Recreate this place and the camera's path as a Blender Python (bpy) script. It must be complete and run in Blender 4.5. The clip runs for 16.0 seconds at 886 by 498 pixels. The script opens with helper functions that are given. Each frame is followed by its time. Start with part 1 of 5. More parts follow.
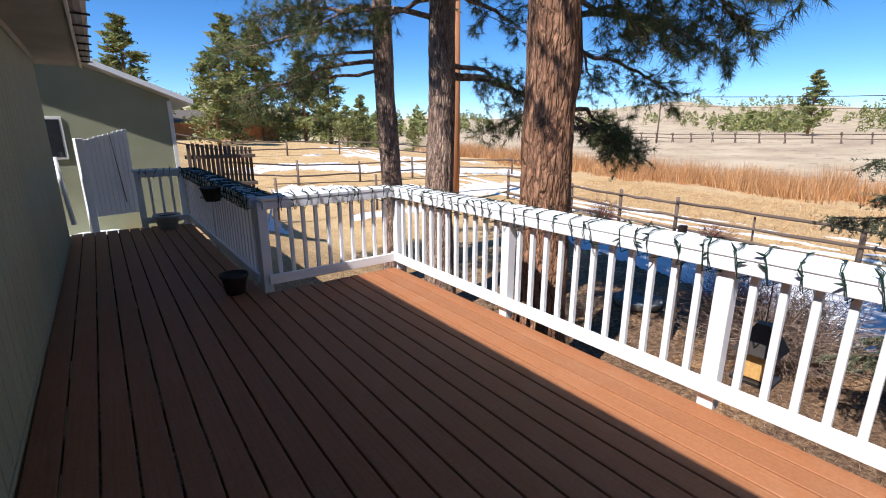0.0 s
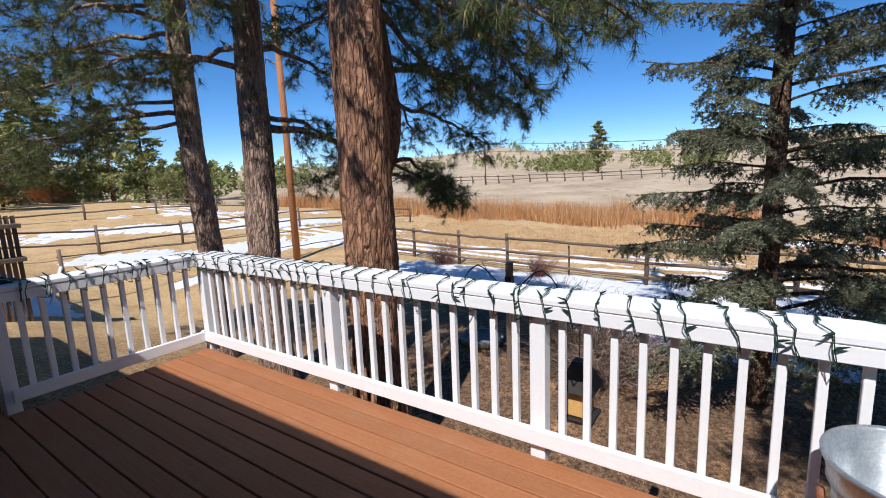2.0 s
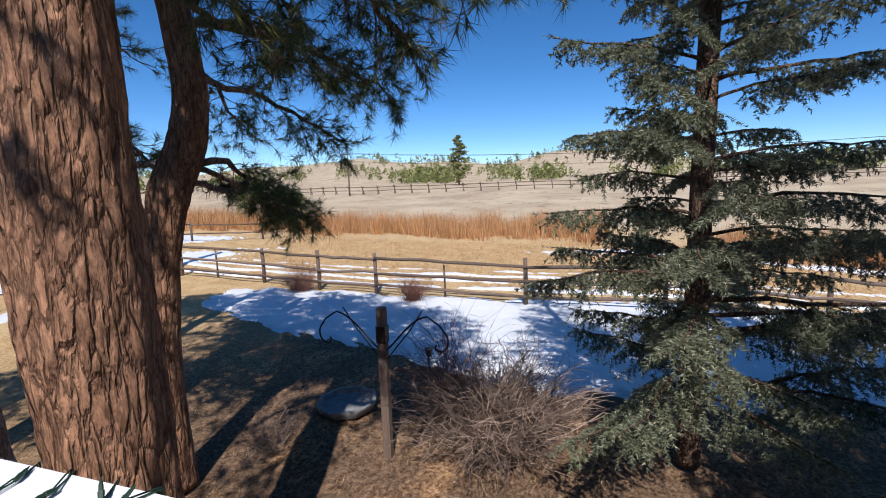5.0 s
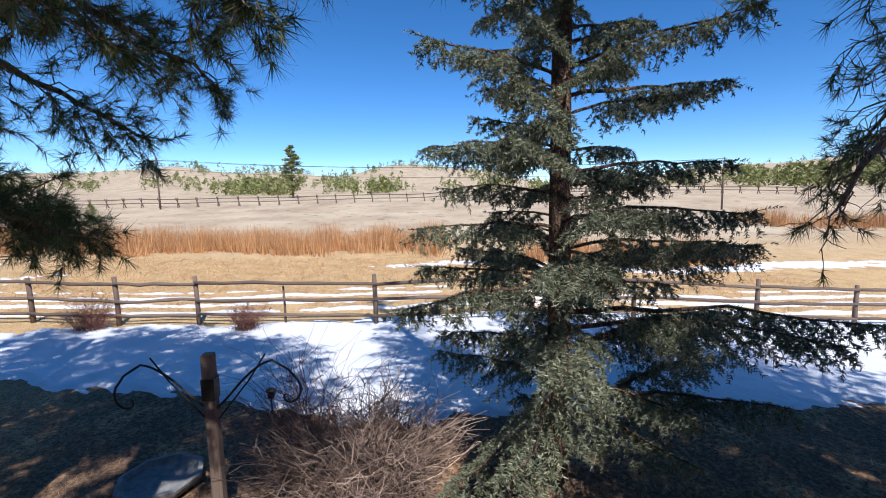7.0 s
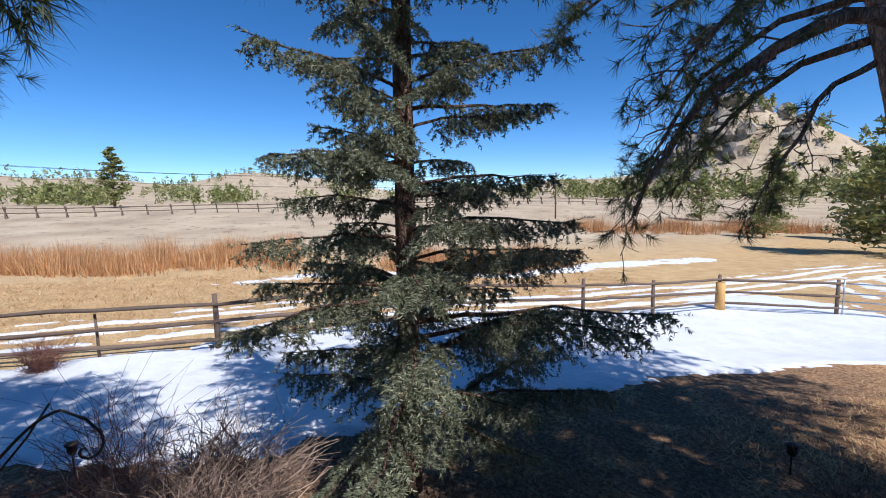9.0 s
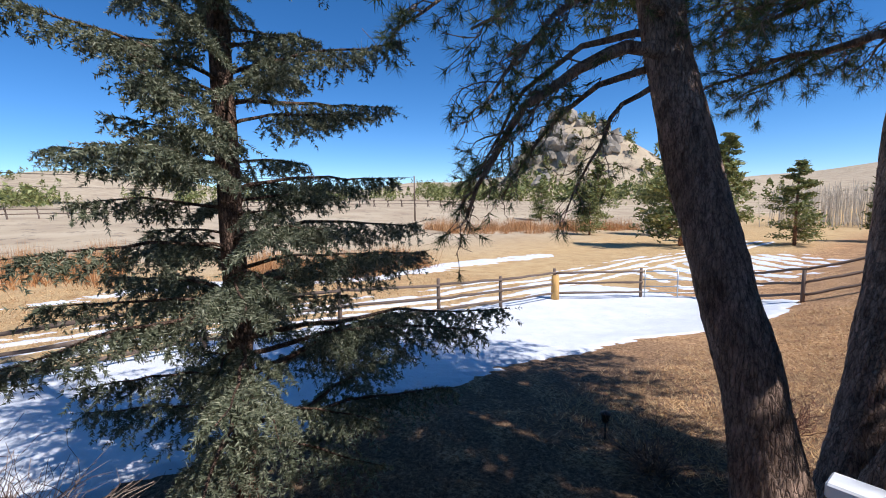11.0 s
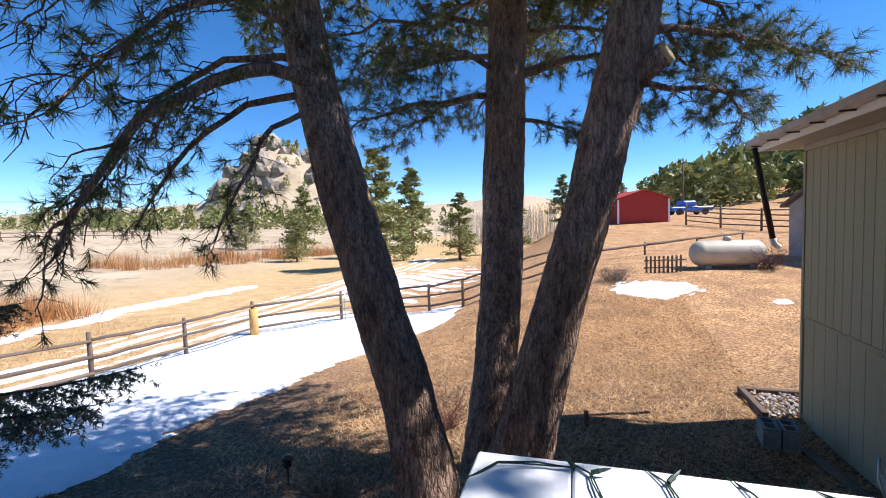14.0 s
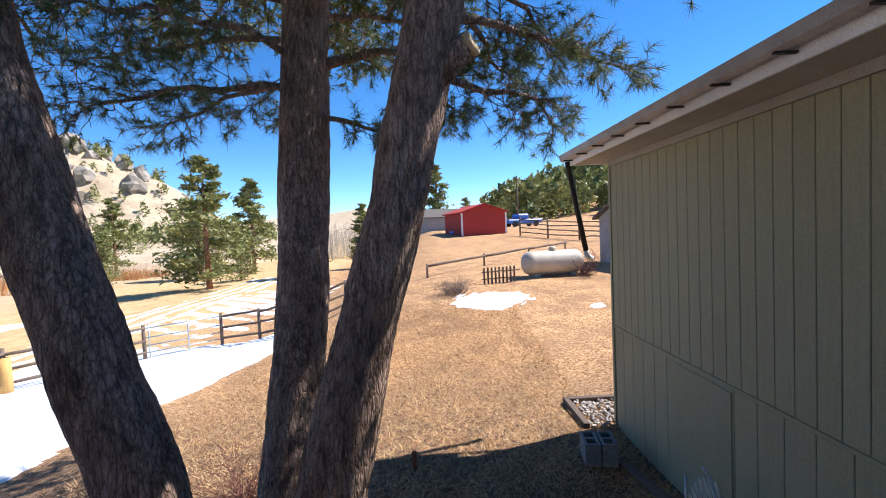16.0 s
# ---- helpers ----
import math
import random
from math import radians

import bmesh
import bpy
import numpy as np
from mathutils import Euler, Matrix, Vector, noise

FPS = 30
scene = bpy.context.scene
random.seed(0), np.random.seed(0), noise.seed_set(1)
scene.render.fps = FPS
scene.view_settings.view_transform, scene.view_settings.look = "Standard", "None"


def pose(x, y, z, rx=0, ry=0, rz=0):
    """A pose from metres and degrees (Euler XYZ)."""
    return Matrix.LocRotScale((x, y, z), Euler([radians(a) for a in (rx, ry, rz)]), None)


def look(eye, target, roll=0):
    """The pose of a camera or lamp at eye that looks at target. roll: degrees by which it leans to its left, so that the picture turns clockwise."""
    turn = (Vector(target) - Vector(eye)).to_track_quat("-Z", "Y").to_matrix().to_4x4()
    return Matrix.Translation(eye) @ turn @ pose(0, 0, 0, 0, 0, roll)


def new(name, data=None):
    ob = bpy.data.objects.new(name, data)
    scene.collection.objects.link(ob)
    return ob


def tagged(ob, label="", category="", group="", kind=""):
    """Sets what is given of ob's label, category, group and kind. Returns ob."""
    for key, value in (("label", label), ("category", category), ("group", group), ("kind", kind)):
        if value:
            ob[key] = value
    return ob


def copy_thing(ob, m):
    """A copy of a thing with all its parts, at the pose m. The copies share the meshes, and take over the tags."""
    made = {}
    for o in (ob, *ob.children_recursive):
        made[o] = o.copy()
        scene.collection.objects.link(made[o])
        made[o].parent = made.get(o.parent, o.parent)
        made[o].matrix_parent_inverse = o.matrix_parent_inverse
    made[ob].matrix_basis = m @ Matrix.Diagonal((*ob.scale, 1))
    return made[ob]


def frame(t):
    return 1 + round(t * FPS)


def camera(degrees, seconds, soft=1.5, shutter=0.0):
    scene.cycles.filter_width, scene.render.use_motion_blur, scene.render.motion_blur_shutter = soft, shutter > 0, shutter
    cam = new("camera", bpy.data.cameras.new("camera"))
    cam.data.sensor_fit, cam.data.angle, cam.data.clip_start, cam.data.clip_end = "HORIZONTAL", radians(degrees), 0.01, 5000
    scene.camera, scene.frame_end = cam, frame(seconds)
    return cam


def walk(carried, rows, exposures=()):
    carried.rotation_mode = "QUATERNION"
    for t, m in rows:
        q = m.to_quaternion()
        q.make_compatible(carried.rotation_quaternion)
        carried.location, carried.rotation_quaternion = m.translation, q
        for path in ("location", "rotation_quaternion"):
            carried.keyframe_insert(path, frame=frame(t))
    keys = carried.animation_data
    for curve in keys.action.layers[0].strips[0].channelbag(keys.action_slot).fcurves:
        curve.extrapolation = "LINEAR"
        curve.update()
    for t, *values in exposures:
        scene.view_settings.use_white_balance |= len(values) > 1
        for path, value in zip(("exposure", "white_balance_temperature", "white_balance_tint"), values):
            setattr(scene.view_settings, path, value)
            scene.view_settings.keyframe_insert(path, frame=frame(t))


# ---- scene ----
cam = camera(88.9, 16.0, soft=1.0)
PATH = [
    (0, (-0.129, 0.701, 1.617), (1.032, 2.249, 1.111), 0.0),
    (0.5, (-0.099, 0.657, 1.635), (1.209, 2.113, 1.223), -0.3),
    (1, (-0.026, 0.636, 1.645), (1.427, 1.965, 1.296), -1.1),
    (1.5, (0.058, 0.645, 1.658), (1.624, 1.848, 1.337), -1.8),
    (2, (0.279, 0.731, 1.669), (1.911, 1.841, 1.348), -2.3),
    (2.5, (0.544, 0.873, 1.679), (2.192, 1.959, 1.353), -3.0),
    (3, (0.86, 1.093, 1.686), (2.583, 2.05, 1.35), -3.4),
    (3.5, (1.182, 1.262, 1.688), (2.958, 2.117, 1.348), -3.5),
    (3.7, (1.321, 1.325, 1.692), (3.104, 2.165, 1.352), -3.5),
    (5.8, (2.464, 1.834, 1.639), (4.414, 2.184, 1.362), -1.6),
    (6, (2.526, 1.883, 1.65), (4.485, 2.171, 1.37), -1.8),
    (6.5, (2.675, 1.982, 1.65), (4.656, 2.054, 1.384), -1.1),
    (7, (2.757, 1.967, 1.646), (4.738, 1.855, 1.392), -1.0),
    (7.5, (2.79, 1.922, 1.656), (4.758, 1.654, 1.419), -0.8),
    (8, (2.806, 1.886, 1.645), (4.749, 1.467, 1.421), -0.8),
    (8.5, (2.793, 1.851, 1.65), (4.703, 1.3, 1.429), -0.8),
    (9, (2.821, 1.804, 1.652), (4.679, 1.097, 1.434), -0.7),
    (9.2, (2.829, 1.784, 1.644), (4.663, 1.015, 1.429), -0.5),
    (11.3, (2.783, 1.517, 1.652), (4.284, 0.213, 1.44), -0.7),
    (11.5, (2.779, 1.498, 1.654), (4.235, 0.142, 1.445), -0.6),
    (12, (2.759, 1.445, 1.647), (4.099, -0.027, 1.451), -0.9),
    (12.5, (2.728, 1.399, 1.657), (3.922, -0.195, 1.473), -0.9),
    (13, (2.692, 1.331, 1.665), (3.737, -0.366, 1.498), -1.2),
    (13.5, (2.652, 1.184, 1.648), (3.435, -0.65, 1.5), -1.4),
    (14, (2.541, 0.906, 1.651), (3.106, -1.008, 1.527), -1.7),
    (14.5, (2.391, 0.598, 1.695), (2.791, -1.359, 1.59), -2.2),
    (15, (2.3, 0.293, 1.682), (2.524, -1.693, 1.592), -2.6),
    (15.5, (2.201, 0.038, 1.691), (2.272, -1.959, 1.606), -2.7),
    (16, (2.104, -0.176, 1.671), (2.04, -2.173, 1.582), -2.5),
]
EXPOSURE = [(0, 0.52, 6150, 13), (1.5, 0.38, 6150, 13), (3.5, -0.4, 6200, 12), (6, 0.42, 6050, 13), (9, 0.2, 5900, 13), (12.5, 0.42, 6100, 13), (14, 0.72, 6150, 13), (16, 0.92, 6150, 12)]
walk(cam, [(t, look(eye, target, roll)) for t, eye, target, roll in PATH], EXPOSURE)

# ---- world and sun ----
SUN_AZ, SUN_EL = math.atan2(-0.755, -0.23), 51.7
world = bpy.data.worlds.new("sky")
scene.world = world
world.use_nodes = True
sky = world.node_tree.nodes.new("ShaderNodeTexSky")
sky.sky_type, sky.sun_disc = "NISHITA", False
sky.sun_elevation, sky.sun_rotation = radians(SUN_EL), SUN_AZ
sky.altitude, sky.air_density, sky.dust_density, sky.ozone_density = 2600, 0.85, 0.0, 3.0
back = world.node_tree.nodes["Background"]
back.inputs["Strength"].default_value = 0.128
hue = world.node_tree.nodes.new("ShaderNodeHueSaturation")
hue.inputs["Saturation"].default_value = 1.25
hue.inputs["Hue"].default_value = 0.499
world.node_tree.links.new(sky.outputs[0], hue.inputs["Color"])
world.node_tree.links.new(hue.outputs[0], back.inputs["Color"])
sun = new("sun", bpy.data.lights.new("sun", "SUN"))
sun.data.energy, sun.data.angle, sun.data.color = 5.0, radians(0.53), (1.0, 0.955, 0.89)
sun.matrix_world = look((-40, -9, 50), (-40 + 0.755, -9 + 0.23, 50 - 1.0))

# ---- materials ----


def node_mat(name, rough=0.8, metal=0.0, spec=0.3):
    m = bpy.data.materials.new(name)
    m.use_nodes = True
    nt = m.node_tree
    b = nt.nodes["Principled BSDF"]
    b.inputs["Roughness"].default_value = rough
    b.inputs["Metallic"].default_value = metal
    b.inputs["Specular IOR Level"].default_value = spec
    return m, nt, b


def coords(nt, kind, scale):
    """Scaled texture coordinates: 'Object' or world 'Position'."""
    if kind == "Position":
        src = nt.nodes.new("ShaderNodeNewGeometry").outputs["Position"]
    else:
        src = nt.nodes.new("ShaderNodeTexCoord").outputs[kind]
    mp = nt.nodes.new("ShaderNodeMapping")
    mp.inputs["Scale"].default_value = scale if isinstance(scale, tuple) else (scale,) * 3
    nt.links.new(src, mp.inputs["Vector"])
    return mp.outputs[0]


def noise_fac(nt, vec, detail=4, rough=0.6, dist=0.0, scale=1.0):
    n = nt.nodes.new("ShaderNodeTexNoise")
    n.inputs["Scale"].default_value = scale
    n.inputs["Detail"].default_value, n.inputs["Roughness"].default_value = detail, rough
    n.inputs["Distortion"].default_value = dist
    nt.links.new(vec, n.inputs["Vector"])
    return n.outputs["Fac"]


def ramp(nt, fac, stops):
    r = nt.nodes.new("ShaderNodeValToRGB")
    els = r.color_ramp.elements
    while len(els) < len(stops):
        els.new(0.5)
    for e, (p, c) in zip(els, stops):
        e.position, e.color = p, (*c, 1) if len(c) == 3 else c
    nt.links.new(fac, r.inputs[0])
    return r.outputs[0]


def mix(nt, fac, a, b, blend="MIX"):
    n = nt.nodes.new("ShaderNodeMix")
    n.data_type, n.blend_type = "RGBA", blend
    for sock, v in ((n.inputs[0], fac), (n.inputs[6], a), (n.inputs[7], b)):
        if isinstance(v, (int, float)):
            sock.default_value = v
        elif isinstance(v, tuple):
            sock.default_value = (*v, 1)
        else:
            nt.links.new(v, sock)
    return n.outputs[2]


def bump(nt, b, height, strength, dist=0.01):
    n = nt.nodes.new("ShaderNodeBump")
    n.inputs["Strength"].default_value, n.inputs["Distance"].default_value = strength, dist
    nt.links.new(height, n.inputs["Height"])
    nt.links.new(n.outputs[0], b.inputs["Normal"])


def plain(name, c1, c2, scale=8.0, rough=0.7, metal=0.0, bumps=0.15, space="Object", fine=90.0, vary=0.0, spec=0.3):
    """Two colours mixed by coarse noise, with fine grain in colour and relief."""
    m, nt, b = node_mat(name, rough, metal, spec)
    f1 = noise_fac(nt, coords(nt, space, scale), 5)
    f2 = noise_fac(nt, coords(nt, space, fine), 3)
    col = ramp(nt, f1, [(0.35, c1), (0.65, c2)])
    g = ramp(nt, f2, [(0.3, (0.8, 0.8, 0.8)), (0.7, (1.1, 1.1, 1.1))])
    col = mix(nt, 1.0, col, g, "MULTIPLY")
    if vary:
        info = nt.nodes.new("ShaderNodeObjectInfo")
        v = ramp(nt, info.outputs["Random"], [(0, (1 - vary,) * 3), (1, (1 + vary * 0.5,) * 3)])
        col = mix(nt, 1.0, col, v, "MULTIPLY")
    nt.links.new(col, b.inputs["Base Color"])
    if bumps:
        bump(nt, b, f2, bumps)
    return m


def grained(name, c1, c2, axis=1, rough=0.7, vary=0.12, bumps=0.25, dirt=(0.1, 0.07, 0.05), dirt_amount=0.25, spec=0.3, speck=0.11):
    """Painted or raw wood with grain along one axis and blotchy wear."""
    m, nt, b = node_mat(name, rough, 0.0, spec)
    s = [60.0, 60.0, 60.0]
    s[axis] = 2.0
    f1 = noise_fac(nt, coords(nt, "Object", tuple(s)), 6, 0.65)
    f2 = noise_fac(nt, coords(nt, "Position", 2.3), 6, 0.7)
    f3 = noise_fac(nt, coords(nt, "Position", 45.0), 2)
    col = ramp(nt, f1, [(0.3, c1), (0.7, c2)])
    wear = ramp(nt, f2, [(0.5, (0, 0, 0)), (0.75, (dirt_amount,) * 3)])
    col = mix(nt, wear, col, dirt)
    info = nt.nodes.new("ShaderNodeObjectInfo")
    v = ramp(nt, info.outputs["Random"], [(0, (1 - vary,) * 3), (1, (1 + vary,) * 3)])
    col = mix(nt, 1.0, col, v, "MULTIPLY")
    sp = ramp(nt, f3, [(0.3, (1 - speck,) * 3), (0.7, (1 + speck * 0.6,) * 3)])
    col = mix(nt, 1.0, col, sp, "MULTIPLY")
    nt.links.new(col, b.inputs["Base Color"])
    bump(nt, b, f1, bumps, 0.004)
    return m


def ground_mat():
    m, nt, b = node_mat("ground", 0.95, 0, 0.1)
    pos = nt.nodes.new("ShaderNodeNewGeometry").outputs["Position"]
    sep = nt.nodes.new("ShaderNodeSeparateXYZ")
    nt.links.new(pos, sep.inputs[0])
    big = noise_fac(nt, coords(nt, "Position", 0.13), 5, 0.6)
    mid = noise_fac(nt, coords(nt, "Position", 1.1), 6, 0.7)
    fine = noise_fac(nt, coords(nt, "Position", 17.0), 7, 0.82)
    stalk = noise_fac(nt, coords(nt, "Position", (90.0, 22.0, 60.0)), 3, 0.7, 1.5)
    litter = ramp(nt, fine, [(0.41, (0.10, 0.05, 0.025)), (0.5, (0.52, 0.28, 0.125)), (0.59, (0.84, 0.56, 0.31))])
    dirt = ramp(nt, fine, [(0.4, (0.14, 0.075, 0.042)), (0.6, (0.50, 0.29, 0.155))])
    near = mix(nt, ramp(nt, mid, [(0.42, (0, 0, 0)), (0.62, (1, 1, 1))]), litter, dirt)
    # brown soil, its tone lowered so the ground under the trees reads as shaded
    soil = ramp(nt, fine, [(0.38, (0.055, 0.034, 0.022)), (0.5, (0.17, 0.105, 0.065)), (0.64, (0.36, 0.24, 0.15))])
    soil = mix(nt, ramp(nt, mid, [(0.5, (0, 0, 0)), (0.68, (0.75, 0.75, 0.75))]), soil, litter)
    near = mix(nt, ramp(nt, stalk, [(0.55, (0, 0, 0)), (0.7, (0.7, 0.7, 0.7))]), near, (0.50, 0.34, 0.17))
    meadow = ramp(nt, mid, [(0.3, (0.36, 0.24, 0.11)), (0.5, (0.53, 0.385, 0.19)), (0.7, (0.63, 0.49, 0.27))])
    meadow = mix(nt, 0.35, meadow, litter)
    pale = ramp(nt, big, [(0.3, (0.35, 0.26, 0.18)), (0.5, (0.45, 0.355, 0.24)), (0.7, (0.53, 0.43, 0.30))])
    sage = noise_fac(nt, coords(nt, "Position", 0.55), 3, 0.7)
    pale = mix(nt, ramp(nt, sage, [(0.58, (0, 0, 0)), (0.66, (0.7, 0.7, 0.7))]), pale, (0.20, 0.16, 0.12))

    def band(a, c, out):
        r = nt.nodes.new("ShaderNodeMapRange")
        r.inputs[1].default_value, r.inputs[2].default_value = a, c
        add = nt.nodes.new("ShaderNodeMath")
        add.operation = "MULTIPLY_ADD"
        nt.links.new(big, add.inputs[0])
        add.inputs[1].default_value = (c - a) * 0.9
        nt.links.new(out, add.inputs[2])
        nt.links.new(add.outputs[0], r.inputs[0])
        return r.outputs[0]

    # soil tone, with shade painted in, takes over from the lawn along y
    near = mix(nt, band(-9.5, -5.5, sep.outputs[1]), near, soil)
    col = mix(nt, band(12.5, 15.5, sep.outputs[0]), near, meadow)
    col = mix(nt, band(9.0, 16.0, sep.outputs[1]), col, meadow)
    col = mix(nt, band(34.0, 48.0, sep.outputs[0]), col, pale)
    nt.links.new(col, b.inputs["Base Color"])
    hsum = nt.nodes.new("ShaderNodeMath")
    hsum.operation = "ADD"
    nt.links.new(fine, hsum.inputs[0])
    nt.links.new(mid, hsum.inputs[1])
    bump(nt, b, hsum.outputs[0], 0.7, 0.04)
    return m


def bark_mat(name, c_plate, c_crack, c_light, sx=19.0, sz=4.2):
    m, nt, b = node_mat(name, 0.95, 0, 0.1)
    vec = coords(nt, "Object", (sx, sx, sz))
    warp = nt.nodes.new("ShaderNodeTexNoise")
    warp.inputs["Scale"].default_value, warp.inputs["Detail"].default_value = 1.3, 4
    nt.links.new(vec, warp.inputs["Vector"])
    wv = mix(nt, 1.0, vec, warp.outputs["Color"], "ADD")
    vor = nt.nodes.new("ShaderNodeTexVoronoi")
    vor.feature = "DISTANCE_TO_EDGE"
    vor.inputs["Scale"].default_value = 1.0
    nt.links.new(wv, vor.inputs["Vector"])
    fine = noise_fac(nt, coords(nt, "Object", (70.0, 70.0, 25.0)), 5, 0.7)
    big = noise_fac(nt, coords(nt, "Object", (3.0, 3.0, 1.2)), 4, 0.6)
    plate = ramp(nt, big, [(0.35, c_plate), (0.65, c_light)])
    g = ramp(nt, fine, [(0.3, (0.62,) * 3), (0.7, (1.25,) * 3)])
    plate = mix(nt, 1.0, plate, g, "MULTIPLY")
    mott = noise_fac(nt, coords(nt, "Object", (16.0, 16.0, 5.0)), 6, 0.75)
    plate = mix(nt, 1.0, plate, ramp(nt, mott, [(0.38, (0.42, 0.40, 0.40)), (0.52, (0.95,) * 3), (0.68, (1.35, 1.3, 1.25))]), "MULTIPLY")
    crack = ramp(nt, vor.outputs["Distance"], [(0.0, (0.6, 0.6, 0.6)), (0.07, (0, 0, 0))])
    col = mix(nt, crack, plate, c_crack)
    nt.links.new(col, b.inputs["Base Color"])
    hgt = ramp(nt, vor.outputs["Distance"], [(0.0, (0, 0, 0)), (0.2, (0.8,) * 3), (1.0, (1, 1, 1))])
    hh = mix(nt, 0.25, hgt, fine)
    bump(nt, b, hh, 1.0, 0.03)
    return m


def leaf_mat(name, stops, trans=0.25, rough=0.55):
    """Foliage: each needle or leaf varies by island, with some light passing through."""
    m, nt, b = node_mat(name, rough, 0, 0.3)
    geo = nt.nodes.new("ShaderNodeNewGeometry")
    col = ramp(nt, geo.outputs["Random Per Island"], stops)
    big = noise_fac(nt, coords(nt, "Position", 1.6), 3)
    v = ramp(nt, big, [(0.35, (0.75,) * 3), (0.65, (1.2,) * 3)])
    col = mix(nt, 1.0, col, v, "MULTIPLY")
    nt.links.new(col, b.inputs["Base Color"])
    tr = nt.nodes.new("ShaderNodeBsdfTranslucent")
    nt.links.new(col, tr.inputs["Color"])
    ms = nt.nodes.new("ShaderNodeMixShader")
    ms.inputs[0].default_value = trans
    nt.links.new(b.outputs[0], ms.inputs[1])
    nt.links.new(tr.outputs[0], ms.inputs[2])
    nt.links.new(ms.outputs[0], nt.nodes["Material Output"].inputs["Surface"])
    return m


def snow_mat():
    m, nt, b = node_mat("snow", 0.6, 0, 0.3)
    f = noise_fac(nt, coords(nt, "Position", 7.0), 6, 0.7)
    f2 = noise_fac(nt, coords(nt, "Position", 1.6), 4, 0.6)
    col = ramp(nt, f2, [(0.3, (0.64, 0.65, 0.67)), (0.7, (0.76, 0.76, 0.77))])
    specks = noise_fac(nt, coords(nt, "Position", 30.0), 2)
    col = mix(nt, ramp(nt, specks, [(0.68, (0, 0, 0)), (0.74, (0.7,) * 3)]), col, (0.25, 0.17, 0.1))
    nt.links.new(col, b.inputs["Base Color"])
    bump(nt, b, f, 0.6, 0.05)
    return m


M_GROUND, M_SNOW = ground_mat(), snow_mat()
M_DECK = grained("deck_boards", (0.30, 0.118, 0.047), (0.38, 0.158, 0.068), 1, 0.62, 0.08, 0.3, (0.40, 0.24, 0.14), 0.3)
M_WHITE = grained("white_paint", (0.80, 0.80, 0.80), (0.84, 0.84, 0.84), 2, 0.45, 0.02, 0.06, (0.6, 0.58, 0.55), 0.2, speck=0.02)
M_SIDING = grained("olive_siding", (0.285, 0.270, 0.165), (0.345, 0.325, 0.205), 2, 0.75, 0.04, 0.3, (0.31, 0.29, 0.23), 0.3)
M_SIDING2 = plain("green_stucco", (0.30, 0.31, 0.20), (0.34, 0.35, 0.24), 1.5, 0.85)
M_SOFFIT = plain("grey_soffit", (0.34, 0.32, 0.28), (0.40, 0.38, 0.34), 2.0, 0.8)
M_FASCIA = plain("pale_fascia", (0.78, 0.77, 0.75), (0.84, 0.83, 0.81), 3.0, 0.6)
M_GUTTER = plain("grey_gutter", (0.33, 0.295, 0.27), (0.42, 0.385, 0.36), 4.0, 0.5, 0.2)
M_DARK = plain("dark_metal", (0.03, 0.025, 0.022), (0.05, 0.042, 0.038), 6.0, 0.5, 0.3)
M_SHINGLE = plain("shingles", (0.10, 0.085, 0.075), (0.16, 0.14, 0.12), 6.0, 0.95, 0, 0.5)
M_BARK1 = bark_mat("pine_bark_red", (0.33, 0.175, 0.105), (0.06, 0.038, 0.028), (0.47, 0.255, 0.155))
M_BARK2 = bark_mat("pine_bark_grey", (0.35, 0.235, 0.175), (0.07, 0.05, 0.04), (0.54, 0.38, 0.29), 24.0, 5.5)
M_BARK3 = bark_mat("spruce_bark", (0.17, 0.11, 0.08), (0.04, 0.03, 0.025), (0.27, 0.17, 0.12), 30.0, 16.0)
M_NEEDLE = leaf_mat("pine_needles", [(0.0, (0.06, 0.09, 0.036)), (0.55, (0.135, 0.175, 0.062)), (0.9, (0.25, 0.265, 0.095)), (1.0, (0.45, 0.31, 0.12))])
M_SPRUCE = leaf_mat("spruce_needles", [(0.0, (0.095, 0.11, 0.064)), (0.6, (0.20, 0.215, 0.13)), (1.0, (0.40, 0.39, 0.265))], 0.3)
M_FARLEAF = leaf_mat("far_pine", [(0.0, (0.12, 0.145, 0.045)), (0.7, (0.25, 0.26, 0.085)), (1.0, (0.38, 0.35, 0.14))], 0.2)
M_WILLOW = leaf_mat("willow_stems", [(0.0, (0.34, 0.16, 0.075)), (0.5, (0.56, 0.28, 0.105)), (1.0, (0.66, 0.44, 0.24))], 0.1)
M_TWIG = leaf_mat("grey_twigs", [(0.0, (0.09, 0.06, 0.05)), (0.6, (0.22, 0.155, 0.12)), (1.0, (0.40, 0.29, 0.22))], 0.05, 0.9)
M_TWIGR = leaf_mat("red_twigs", [(0.0, (0.10, 0.045, 0.035)), (1.0, (0.24, 0.11, 0.08))], 0.05, 0.9)
M_GRASS = leaf_mat("dry_grass", [(0.0, (0.34, 0.17, 0.07)), (0.5, (0.58, 0.35, 0.16)), (1.0, (0.78, 0.58, 0.32))], 0.2, 0.9)
# brown litter, darker than dry_grass: part of the tree shade is in its colour
M_SHADE_LITTER = leaf_mat("shade_brown_litter", [(0.0, (0.10, 0.055, 0.03)), (0.6, (0.27, 0.16, 0.09)), (1.0, (0.48, 0.32, 0.18))], 0.1, 0.9)
M_FENCE = grained("weathered_rail", (0.11, 0.078, 0.06), (0.20, 0.145, 0.11), 1, 0.9, 0.2, 0.5)
M_FENCEZ = grained("weathered_post", (0.13, 0.09, 0.07), (0.23, 0.165, 0.125), 2, 0.9, 0.2, 0.5)
